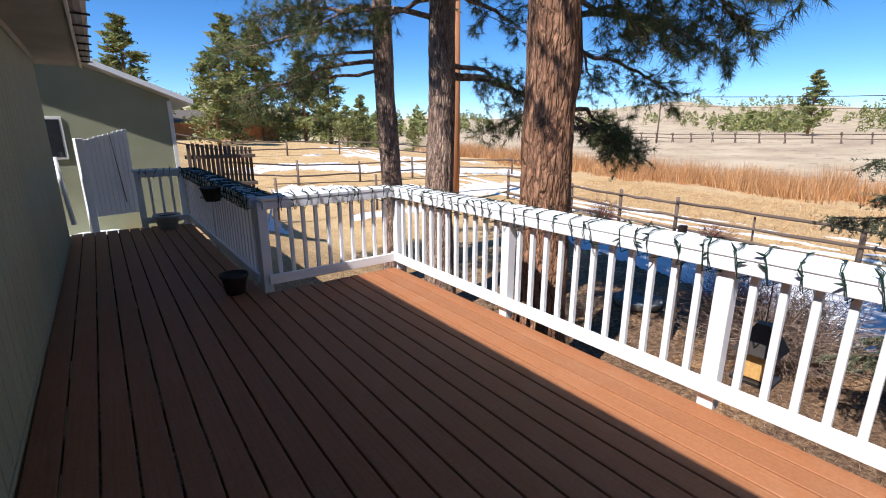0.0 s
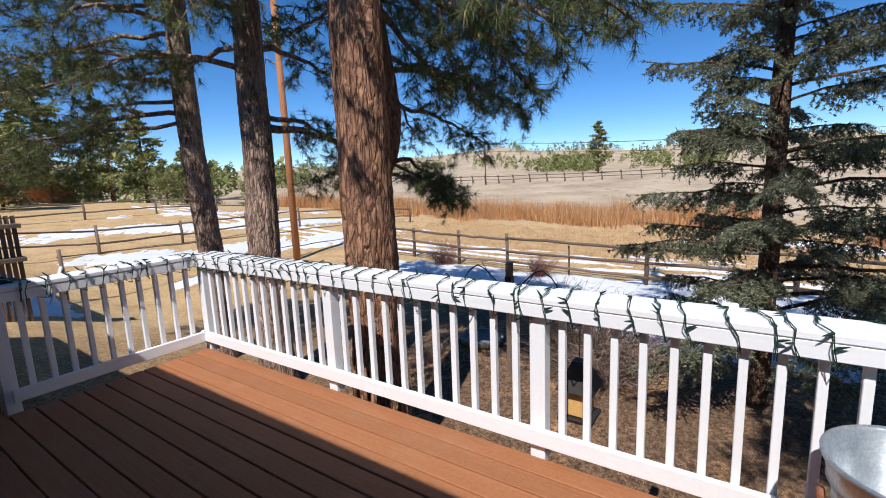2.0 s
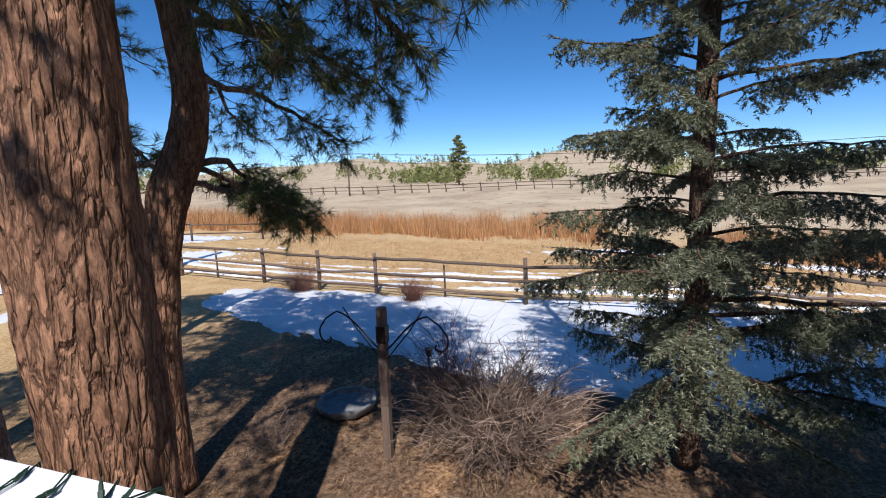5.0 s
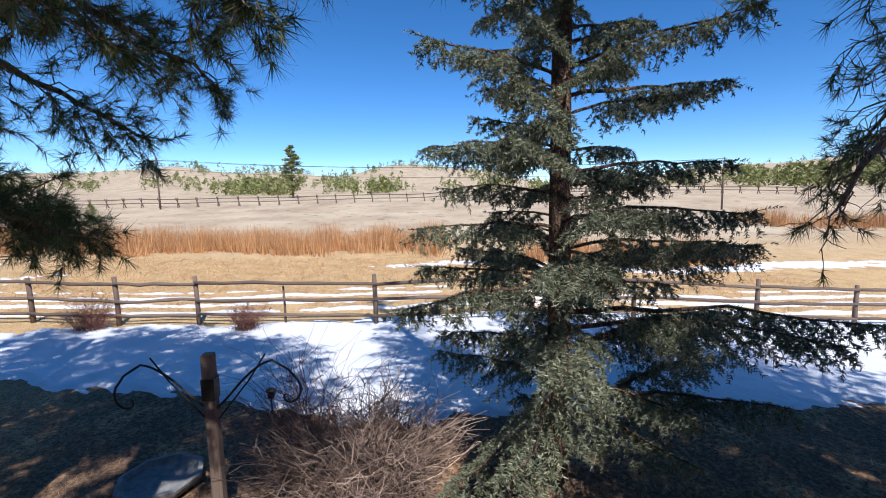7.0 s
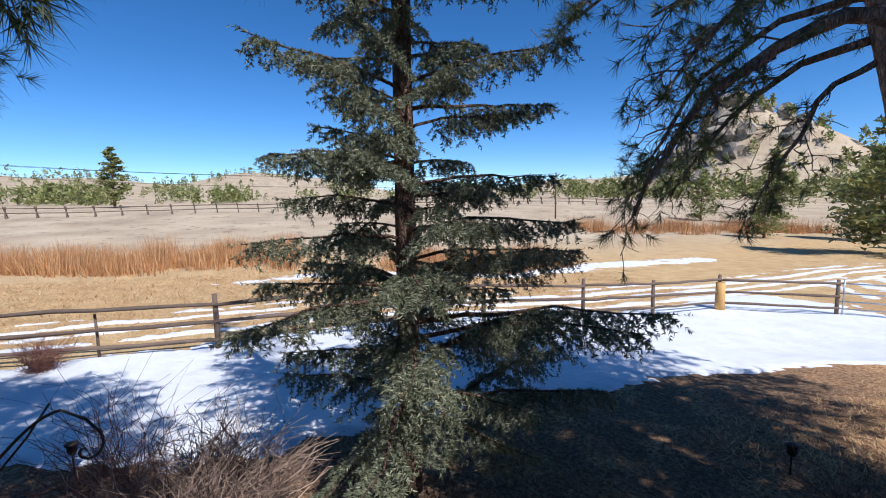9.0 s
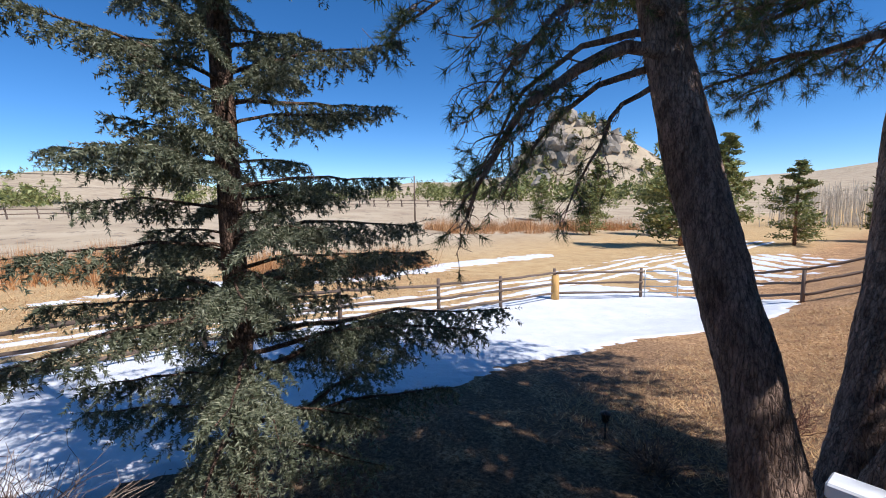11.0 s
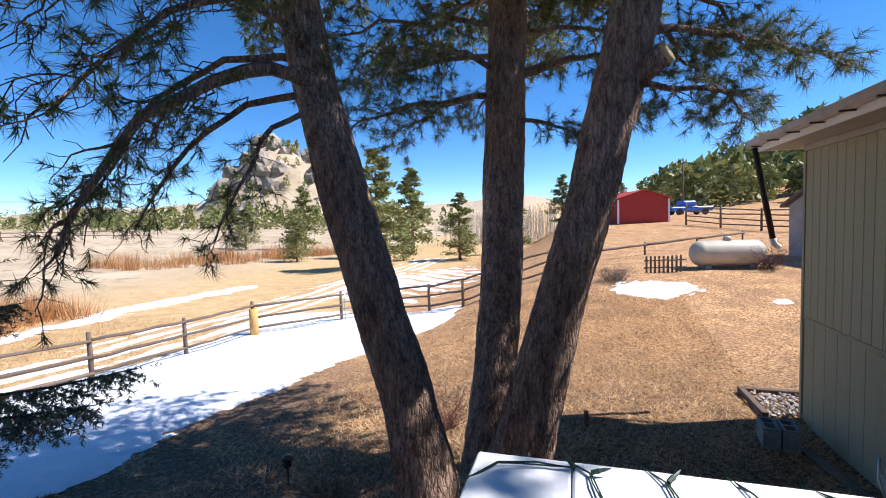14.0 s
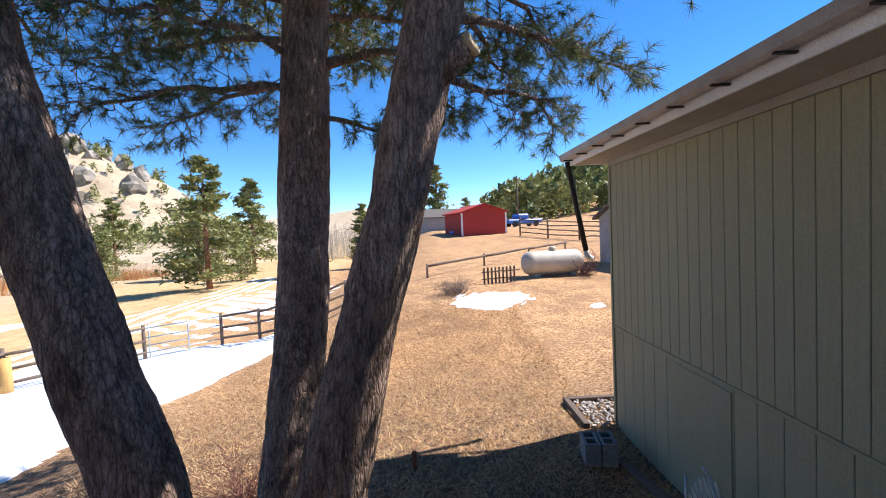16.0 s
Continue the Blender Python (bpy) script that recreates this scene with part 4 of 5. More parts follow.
def rail_fence(posts, label, rails=(0.28, 0.68, 1.12), height=1.28, r=0.045, pr=0.062, material=None, group="", short=()):
    """Posts (x, y) joined by log rails; short: indices of thin low posts."""
    x0, y0 = posts[0]
    f = empty("rail_fence", pose(x0, y0, gz(x0, y0)), label, "fence", group)
    z0 = gz(x0, y0)
    mat = material or M_FENCE
    for i, (x, y) in enumerate(posts):
        z = gz(x, y) - z0
        s = i in short
        h = height * (0.8 if s else 1.0 + 0.05 * math.sin(i * 2.3))
        rr = pr * (0.5 if s else 1.0)
        tube("post", [(x - x0, y - y0, z - 0.2), (x - x0 + 0.01, y - y0, z + h * 0.5), (x - x0, y - y0 + 0.01, z + h)], [rr * 1.05, rr, rr * 0.92], M_FENCEZ if material is None else material, f, 8, True, 0.08)
    solid = [i for i in range(len(posts)) if i not in short]
    for i, j in zip(solid, solid[1:]):
        (xa, ya), (xb, yb) = posts[i], posts[j]
        for k, h in enumerate(rails):
            za, zb = gz(xa, ya) + h - z0, gz(xb, yb) + h - z0
            d = 0.03 * math.sin(i * 5 + k * 3)
            log_rail("rail", (xa - x0 - 0.06, ya - y0, za + d), (xb - x0 - 0.06, yb - y0, zb - d * 0.7), r, mat, f, i * 7 + k)
    return f


rail_fence([(15.1, 15.9), (15.35, 14.5), (15.15, 12.3), (14.85, 9.9), (14.75, 7.8), (14.6, 5.5), (14.35, 3.1), (14.4, -0.4), (14.5, -3.9), (14.65, -7.55), (14.6, -10.45), (14.25, -13.2)],
           "weathered three-rail wooden fence along the snowy yard", short=(1, 5))
rail_fence([(14.25, -13.2), (12.2, -16.2)], "weathered three-rail wooden fence beside the gate", height=1.2)
rail_fence([(10.15, -17.6), (8.6, -17.3), (7.0, -16.9), (5.4, -17.8), (3.6, -18.6)], "brown rail fence climbing past the lawn", height=1.15)
rail_fence([(4.25, 15.4), (8.5, 16.6), (12.5, 16.6), (15.1, 15.9)], "thin wire and rail fence by the driveway", rails=(0.5, 1.15), r=0.018, pr=0.05, height=1.35)
rail_fence([(4.0, 22.0), (7.5, 22.6), (11.0, 23.0), (14.5, 23.2), (18.0, 23.2), (22.0, 22.5), (26.0, 21.0)], "long low wooden paddock fence across the snow", rails=(0.45, 0.95), r=0.04, height=1.15)
rail_fence([(2.6, 32.0), (6.5, 32.5), (10.5, 33.0), (14.5, 33.2), (18.5, 33.0), (23.0, 32.0)], "far wooden paddock fence", rails=(0.45, 0.95), r=0.045, height=1.15)
# brace at the corner post
tube("fence_brace", [(4.25, 15.4, gz(4.25, 15.4) + 0.9), (3.7, 14.6, gz(3.7, 14.6))], 0.04, M_WHITE, None, 8)
tagged(bpy.data.objects["fence_brace"], "pale diagonal brace leaning on the fence corner post", "fence brace")
# orange-stained post
p = tube("gate_post", [(14.18, -13.15, gz(14.2, -13.15) - 0.2), (14.18, -13.15, gz(14.2, -13.15) + 0.6), (14.18, -13.15, gz(14.2, -13.15) + 1.02)], [0.17, 0.16, 0.15], M_ORANGE, None, 12)
tagged(p, "short thick post of fresh orange wood", "post")


def tube_gate(a, b, height):
    z = gz(*a)
    g = empty("field_gate", pose(a[0], a[1], z), "grey tubular metal field gate standing shut", "gate")
    d = np.array([b[0] - a[0], b[1] - a[1], gz(*b) - z])
    for h in (0.25, 0.5, 0.78, 1.12):
        tube("bar", [(0, 0, h), tuple(d + np.array([0, 0, h]))], 0.022, M_GALV, g, 6)
    for f in (0.0, 0.06, 0.55, 1.0):
        tube("upright", [tuple(d * f + np.array([0, 0, -0.1])), tuple(d * f + np.array([0, 0, 1.25]))], 0.05 if f in (0.0, 1.0) else 0.022, M_FENCEZ if f in (0.0, 1.0) else M_GALV, g, 6)


tube_gate((12.2, -16.2), (10.15, -17.6), 1.2)

# far fence across the pale field: crossed posts and rails
far = empty("buck_fence", pose(85, 0, gz(85, 0)), "long zigzag wooden fence across the far pale field", "fence")
zf = gz(85, 0)
for i in range(60):
    y = -70 + i * 3.2
    x = 85 + 6 * math.sin(i * 0.11) + (0.28 * max(0, y - 40))
    x2 = 85 + 6 * math.sin((i + 1) * 0.11) + (0.28 * max(0, y + 3.2 - 40))
    z, z2 = gz(x, y) - zf, gz(x2, y + 3.2) - zf
    pieces = [tube_arrays([(x - 85 - 0.4, y, z - 0.1), (x - 85 + 0.3, y + 0.2, z + 1.6)], 0.09, 5), tube_arrays([(x - 85 + 0.4, y, z - 0.1), (x - 85 - 0.3, y + 0.2, z + 1.6)], 0.09, 5)]
    for h in (0.7, 1.35):
        pieces.append(tube_arrays([(x - 85, y, z + h), (x2 - 85, y + 3.2, z2 + h)], 0.075, 5))
    tri_mesh("fence_bay", *join_arrays(pieces), M_FENCE, far)


# ---- shrubs and reeds ----


def twig_shrub(x, y, radius, height, n, label, material, seed, lean=0.9, r0=0.006, name="shrub"):
    """A leafless shrub of many forked stems."""
    g = np.random.default_rng(seed)
    s = empty(name, pose(x, y, gz(x, y) - 0.03), label, "shrub")
    out = []
    for i in range(n):
        a = g.random() * 2 * math.pi
        start = np.array([math.cos(a), math.sin(a), 0]) * radius * 0.3 * g.random()
        hd = np.array([math.cos(a) * lean * g.random(), math.sin(a) * lean * g.random(), 0.6 + g.random() * 0.6])
        L = height * (0.55 + 0.6 * g.random())
        main = bend(start, hd, L, 0.1, 0.5, 7, 0.2, g)
        out.append(tube_arrays(main, np.linspace(r0, r0 * 0.3, len(main)), 3, cap=False))
        for k in range(6):
            j = 1 + int(g.random() * 5)
            tw = bend(main[j], main[j + 1] - main[j] + g.normal(size=3) * 0.15, L * (0.2 + 0.25 * g.random()), 0.1, 0.2, 4, 0.4, g)
            out.append(tube_arrays(tw, np.linspace(r0 * 0.55, r0 * 0.25, len(tw)), 3, cap=False))
    tri_mesh("brushwood", *join_arrays(out), material, s)["kind"] = "stuff"
    return s


twig_shrub(7.3, 2.55, 0.75, 1.5, 430, "big tangled leafless shrub with grey-brown twigs", M_TWIG, 21, 1.25, 0.008)
twig_shrub(8.1, 3.35, 0.5, 1.8, 70, "tall thin leafless shrub standing in the snow", M_TWIGR, 22, 0.8)
twig_shrub(14.4, 10.3, 0.8, 1.25, 110, "dark leafless bush at the fence", M_TWIGR, 23, 0.8)
twig_shrub(14.15, 6.35, 0.6, 1.0, 110, "small dark leafless bush before the fence", M_TWIGR, 24, 0.7)
twig_shrub(6.5, 5.3, 0.5, 0.75, 30, "low pale dead branches on the ground", M_TWIG, 25, 1.3)
twig_shrub(5.3, -3.6, 0.6, 0.9, 60, "low tangle of dry grey brush under the pines", M_TWIG, 26, 1.5)
twig_shrub(4.6, -5.9, 0.5, 0.9, 45, "small reddish leafless bush behind the pines", M_TWIGR, 27, 0.9)
twig_shrub(1.2, -16.4, 1.3, 0.8, 90, "dry grey brush along the pasture rail", M_TWIG, 28, 1.2, 0.008)
twig_shrub(-4.2, -18.3, 0.8, 1.3, 70, "dark leafless bush beside the gas tank", M_TWIGR, 29, 1.0, 0.008)


def reeds(name, label, centre_fn, y0, y1, n, seed, h=1.7, width=2.2):
    """A band of upright willow stems as thin blades."""
    g = np.random.default_rng(seed)
    clumps = np.stack([g.uniform(y0, y1, n // 60), g.normal(size=n // 60) * width], -1)
    c = clumps[g.integers(0, len(clumps), n)]
    y = c[:, 0] + g.normal(size=n) * 0.35
    x = centre_fn(y) + c[:, 1] * 0.8 + g.normal(size=n) * 0.35
    z = terrain(x, y)
    hh = h * (0.4 + 0.6 * g.random(n)) * (0.85 + 0.22 * np.sin(c[:, 0] * 1.7) + 0.18 * np.sin(c[:, 0] * 5.1 + c[:, 1]))
    tx, ty = (x - centre_fn(c[:, 0]) - c[:, 1] * 0.8) * 0.5 + g.normal(size=n) * 0.12, (y - c[:, 0]) * 0.5 + g.normal(size=n) * 0.12
    a = g.random(n) * math.pi
    w = 0.012 + 0.010 * g.random(n)
    b1 = np.stack([x - np.cos(a) * w, y - np.sin(a) * w, z], -1)
    b2 = np.stack([x + np.cos(a) * w, y + np.sin(a) * w, z], -1)
    t = np.stack([x + tx, y + ty, z + hh], -1)
    V = np.stack([b1, b2, t], 1).reshape(-1, 3)
    ob = tri_mesh(name, V, np.arange(len(V)).reshape(-1, 3), M_WILLOW)
    tagged(ob, label, "reeds", "", "stuff")


reeds("willow_thicket", "band of orange-brown leafless willows across the meadow", lambda y: 32.3 + 1.3 * np.sin(y * 0.13) + 0.02 * y, 0.5, 44, 36000, 31)
reeds("willow_thicket", "orange-brown willow clumps past the meadow", lambda y: 28.2 + 0.6 * np.sin(y * 0.4), -16, -4.5, 9000, 32, 1.6, 1.2)
reeds("willow_thicket", "small orange willow clump in the snow", lambda y: 26.6 + 0 * y, -12.0, -10.0, 2500, 33, 1.6, 0.5)
reeds("willow_thicket", "far brown willow thicket below the hill", lambda y: 44 + 0.4 * (y + 40), -58, -32, 9000, 34, 1.9, 2.5)


def blades(name, label, n, region, seed, h=0.09, w=0.004, material=None):
    """Short dry grass and needle litter lying at all angles."""
    g = np.random.default_rng(seed)
    x0, x1, y0, y1 = region
    x, y = g.uniform(x0, x1, n), g.uniform(y0, y1, n)
    keep = (snow_amount(x, y) < 0.45) & ~((x < 2.8) & (y > -0.4) & (y < 5.6)) & (x > -0.65)
    edge = ss(0, 1.6, x - x0) * ss(0, 1.6, x1 - x) * ss(0, 1.6, y - y0) * ss(0, 1.6, y1 - y)
    keep &= (g.random(n) < edge)
    x, y = x[keep], y[keep]
    n = len(x)
    z = terrain(x, y) - 0.004
    a = g.random(n) * 2 * math.pi
    L = h * (0.5 + g.random(n))
    up = 0.12 + 0.5 * g.random(n) ** 2
    d = np.stack([np.cos(a) * L * (1 - up * 0.5), np.sin(a) * L * (1 - up * 0.5), L * up], -1)
    s = np.stack([-np.sin(a) * w, np.cos(a) * w, 0 * a], -1)
    p = np.stack([x, y, z], -1)
    V = np.stack([p - s, p + s, p + d], 1).reshape(-1, 3)
    ob = tri_mesh(name, V, np.arange(len(V)).reshape(-1, 3), material or M_GRASS)
    tagged(ob, label, "grass", "", "stuff")


blades("dry_grass", "short dry grass and fallen pine needles on the lawn", 120000, (-2.2, 8.0, -16.0, -3.0), 41, 0.12, 0.006)
blades("dry_grass", "dark pine cones, bark bits and litter on the lawn", 30000, (-2.2, 8.0, -16.0, -3.0), 44, 0.07, 0.008, M_TWIGR)
blades("dry_grass", "fallen pine needles and dry grass under the trees", 50000, (2.7, 10.5, -4.5, 11.0), 42, 0.10, 0.004, M_SHADE_LITTER)
blades("dry_grass", "dry yellow meadow grass past the fence", 60000, (15.0, 29.0, -16.0, 20.0), 43, 0.22, 0.010)


# ---- far trees ----


def far_pine(name, label, height, seed, n=2600, reach=0.26, bare=0.12, place=(0, 0)):
    """A far pine: trunk with limbs, and foliage of many small clumps."""
    g = np.random.default_rng(seed)
    t = empty(name, pose(place[0], place[1], gz(*place) - 0.1), label, "tree")
    tri_mesh("trunk", *tube_arrays([(0, 0, 0), (0.05, 0, height * 0.5), (0, 0, height * 0.97)], [height * 0.022, height * 0.015, 0.03], 7), M_BARK1, t, True)
    pts = []
    wood = []
    nb = 46
    for i in range(nb):
        f = bare + (1 - bare) * (i / nb)
        a = g.random() * 2 * math.pi
        L = height * reach * (1 - f) ** 0.7 * (0.6 + 0.55 * g.random()) + 0.2
        st = np.array([0, 0, f * height])
        end = st + np.array([math.cos(a) * L, math.sin(a) * L, 0.12 * L])
        wood.append(tube_arrays([st, end], [0.04, 0.015], 4, cap=False))
        k = n // nb
        q = 0.3 + 0.75 * g.random((k, 1)) ** 0.7
        spread = L * 0.17 + 0.07
        pts.append(st + (end - st) * q + g.normal(size=(k, 3)) * spread * np.array([1, 1, 0.45]))
    tri_mesh("bough_work", *join_arrays(wood), M_BARK2, t)["kind"] = "stuff"
    P = np.concatenate(pts)
    s = height * 0.024
    d1 = g.normal(size=P.shape)
    d1[:, 2] = np.abs(d1[:, 2]) * 0.6
    d2 = g.normal(size=P.shape)
    V = np.stack([P - d2 * s * 0.35, P + d2 * s * 0.35, P + d1 * s], 1).reshape(-1, 3)
    tri_mesh("crown", V, np.arange(len(V)).reshape(-1, 3), M_FARLEAF, t)
    return t


FAR_A = far_pine("far_pine_tree", "full green pine standing in the pasture", 11.3, 51, 5200, 0.34, 0.06, (20.7, -38.8))
FAR_B = far_pine("far_pine_tree", "bushy green pine by the driveway", 7.0, 52, 5200, 0.38, 0.06, (7.9, 41.5))
FAR_C = far_pine("far_pine_tree", "tall lone pine on the pale field", 12.2, 53, 5200, 0.27, 0.14, (112.0, 31.0))


def plant(src, x, y, scale, turn, label=""):
    src_scale = src.scale.copy()
    src.scale = (scale,) * 3
    o = copy_thing(src, pose(x, y, gz(x, y) - 0.1, 0, 0, turn))
    src.scale = src_scale
    if label:
        o["label"] = label
    return o


g = np.random.default_rng(60)
for x, y, s, src in ((9.2, 43.0, 0.7, FAR_B), (19.0, 41.2, 0.55, FAR_B), (21.5, 43.0, 0.5, FAR_B), (13.0, 58.0, 1.1, FAR_C), (17.0, 62.0, 1.15, FAR_C), (22.0, 60.0, 1.0, FAR_A), (28.0, 66.0, 1.0, FAR_C),
                     (3.5, 62.0, 1.0, FAR_C), (-2.0, 66.0, 1.0, FAR_A), (33.0, 60.0, 0.6, FAR_B), (40.0, 62.0, 0.6, FAR_B), (36.0, 72.0, 0.8, FAR_A), (58.0, 40.0, 0.35, FAR_B),
                     (14.0, -44.0, 0.62, FAR_A), (21.0, -46.0, 0.7, FAR_B), (9.5, -52.0, 0.6, FAR_C), (28.0, -52.0, 0.8, FAR_A), (34.0, -45.0, 0.75, FAR_B), (25.0, -60.0, 1.0, FAR_C), (44.0, -62.0, 0.9, FAR_A), (52.0, -58.0, 0.9, FAR_B),
                     (0.5, -72.0, 0.85, FAR_C), (-4.5, -78.0, 0.75, FAR_B), (4.5, -70.0, 0.7, FAR_A)):
    plant(src, x, y, s, g.random() * 360)


def dotted_woods(name, label, spots, seed, smin=2.5, smax=6.0, per=44):
    """Far woods: every tree a cone-like burst of clumps, joined as stuff."""
    g = np.random.default_rng(seed)
    out = []
    for x, y in spots:
        h = g.uniform(smin, smax)
        f = g.random((per, 1))
        a = g.random((per, 1)) * 2 * math.pi
        r = h * 0.40 * (1 - f) ** 0.5 * (0.4 + 0.6 * g.random((per, 1)))
        P = np.concatenate([x + np.cos(a) * r, y + np.sin(a) * r, gz(x, y) + h * (0.08 + 0.9 * f)], 1)
        d1, d2 = g.normal(size=P.shape) * h * 0.10, g.normal(size=P.shape) * h * 0.07
        out.append(np.stack([P - d2, P + d2, P + d1], 1).reshape(-1, 3))
    V = np.concatenate(out)
    tagged(tri_mesh(name, V, np.arange(len(V)).reshape(-1, 3), M_FARLEAF), label, "woods", "", "stuff")


def ring_spots(n, r0, r1, a0, a1, seed, clump=6):
    g = np.random.default_rng(seed)
    c = np.stack([g.uniform(r0, r1, n // clump), g.uniform(a0, a1, n // clump)], -1)
    k = c[g.integers(0, len(c), n)]
    r = k[:, 0] + g.normal(size=n) * 14
    a = np.radians(k[:, 1] + g.normal(size=n) * 1.0)
    return [(float(p * math.cos(q)), float(p * math.sin(q))) for p, q in zip(r, a)]


dotted_woods("far_woods", "scattered dark pines over the pale hills", ring_spots(800, 200, 430, -60, 75, 61, 9), 62, 2.5, 5.5)
dotted_woods("far_woods", "line of pines at the foot of the hills", ring_spots(260, 165, 230, -40, 78, 63, 16), 64, 3.0, 6.5)
dotted_woods("far_woods", "dark pines on the far ridge", ring_spots(500, 440, 800, -45, 80, 65, 3), 66, 5.0, 9.0, 24)
dotted_woods("far_woods", "pines below the rocky crag", [(float(x), float(y)) for x, y in np.random.default_rng(67).uniform((60, -240), (190, -120), (220, 2))], 68, 4.0, 8.0, 60)
dotted_woods("far_woods", "dense pine forest on the hillside", [(float(x), float(y)) for x, y in np.random.default_rng(69).uniform((-125, -215), (-22, -105), (330, 2))], 70, 6.0, 11.0, 90)
dotted_woods("far_woods", "pines behind the neighbouring houses", [(float(x), float(y)) for x, y in np.random.default_rng(71).uniform((-25, 100), (90, 180), (90, 2))], 72, 5.0, 9.0, 60)


def aspen_grove():
    g = np.random.default_rng(73)
    x, y = g.uniform(6, 26, 420), g.uniform(-95, -75, 420)
    h = g.uniform(4, 6.5, 420)
    z = terrain(x, y)
    out = []
    for i in range(420):
        out.append(tube_arrays([(x[i], y[i], z[i]), (x[i] + g.normal() * 0.2, y[i], z[i] + h[i])], [0.06, 0.02], 3, cap=False))
        for k in range(4):
            f = 0.4 + 0.5 * g.random()
            p = np.array([x[i], y[i], z[i] + h[i] * f])
            out.append(tube_arrays([p, p + g.normal(size=3) * np.array([0.5, 0.5, 0.2]) + np.array([0, 0, 0.7])], [0.02, 0.01], 3, cap=False))
    tagged(tri_mesh("aspen_grove", *join_arrays(out), M_ASPEN), "pale leafless aspen grove beyond the pasture", "trees", "", "stuff")


aspen_grove()


def boulders():
    """Rocky outcrops on the crag."""
    g = np.random.default_rng(74)
    top = empty("rock_outcrop", pose(165, -215, 0), "pale rocky outcrop on the hilltop", "rocks")
    for i in range(46):
        x, y = 165 + g.normal() * 15, -215 + g.normal() * 15
        bm = bmesh.new()
        bmesh.ops.create_icosphere(bm, subdivisions=2, radius=1.0)
        s = 2.5 + 4.5 * g.random()
        for v in bm.verts:
            v.co *= s * (0.75 + 0.5 * noise.noise(v.co * 1.3 + Vector((i * 3.1, 0, 0))))
            v.co.z *= 1.1
            v.co += Vector((x - 165, y + 215, gz(x, y) + s * 0.2))
        part("boulder", bm, M_ROCK, top)


boulders()

# ---- buildings and yard things far off ----


def gabled(name, label, x, y, z, w, d, h, rise, turn, wall, roof, category="building", over=0.25):
    b = empty(name, pose(x, y, z, 0, 0, turn), label, category)
    hw = w / 2
    link_mesh("wall", [(-hw, 0, -0.5), (hw, 0, -0.5), (hw, 0, h), (0, 0, h + rise), (-hw, 0, h), (-hw, d, -0.5), (hw, d, -0.5), (hw, d, h), (0, d, h + rise), (-hw, d, h)],
              [(0, 1, 2, 3, 4), (9, 8, 7, 6, 5), (1, 6, 7, 2), (0, 4, 9, 5), (0, 5, 6, 1)], wall, b)
    for s in (1, -1):
        e = s * (hw + over)
        drop = rise * over / hw
        V = [(e, -over, h - drop), (0, -over, h + rise), (0, d + over, h + rise), (e, d + over, h - drop)]
        V += [(p, q, r + 0.12) for p, q, r in V]
        V = [(p, q, r + 0.01) for p, q, r in V]
        F2 = [(0, 1, 2, 3), (7, 6, 5, 4), (0, 4, 5, 1), (1, 5, 6, 2), (2, 6, 7, 3), (3, 7, 4, 0)]
        link_mesh("roof", V, F2 if s < 0 else [f[::-1] for f in F2], roof, b)
    return b


barn = gabled("red_barn", "small red wooden barn with white corner trim", -3.6, -45.4, gz(-3.6, -45.4), 4.7, 6.0, 2.3, 0.75, 194, M_BARN, M_BARN, "barn")
for sx in (-2.35, 2.35):
    box("corner_trim", (sx - 0.08, -0.03, 0), (sx + 0.08, 0.05, 2.25), M_FASCIA, barn, 0)
gabled("grey_house", "low grey house with a shingled roof past the barn", 3.2, -66, gz(3.2, -66), 9, 8, 2.3, 1.2, 100, M_GREY, M_SHINGLE, "house")
gabled("grey_shed", "grey shed with a pale shingle roof behind the house", -7.0, -21.0, gz(-7, -21), 4.0, 4, 2.3, 0.9, 100, M_GREY, M_SHINGLE, "shed")
gabled("log_house", "orange log house among the pines", 2.0, 62.0, gz(2, 62), 8, 8, 2.6, 2.2, 20, M_ORWALL, M_SHINGLE, "house")
gabled("log_house", "long orange log house behind snow", 20.0, 66.0, gz(20, 66), 7, 12, 2.4, 1.4, 80, M_ORWALL, M_SHINGLE, "house")


def gas_tank(x, y, turn):
    z = gz(x, y)
    t = empty("gas_tank", pose(x, y, z, 0, 0, turn), "cream painted propane tank lying on blocks", "gas tank")
    bm = bmesh.new()
    n, rad, L = 14, 0.48, 2.7
    prof = [(rad * math.sin(math.pi / 2 * i / 8), -L / 2 + 0.38 * (1 - math.cos(math.pi / 2 * i / 8)) - 0.0) for i in range(9)]
    prof[0] = (0.02, prof[0][1])
    prof = prof + [(r, -s) for r, s in prof[::-1]]
    lathe(bm, prof, 28)
    bmesh.ops.rotate(bm, verts=bm.verts, matrix=Matrix.Rotation(math.pi / 2, 3, "Y"))
    bmesh.ops.translate(bm, verts=bm.verts, vec=(0, 0, 0.56))
    part("tank_body", bm, M_TANK, t, "", True)
    bm = bmesh.new()
    lathe(bm, [(0.14, 0), (0.15, 0.1), (0.12, 0.16), (0.05, 0.19)], 14, (0, 0, 1.01))
    part("valve_dome", bm, M_TANK, t, "", True)
    for sx in (-0.8, 0.8):
        box("support_block", (sx - 0.12, -0.3, -0.1), (sx + 0.12, 0.3, 0.14), M_CONCRETE, t)


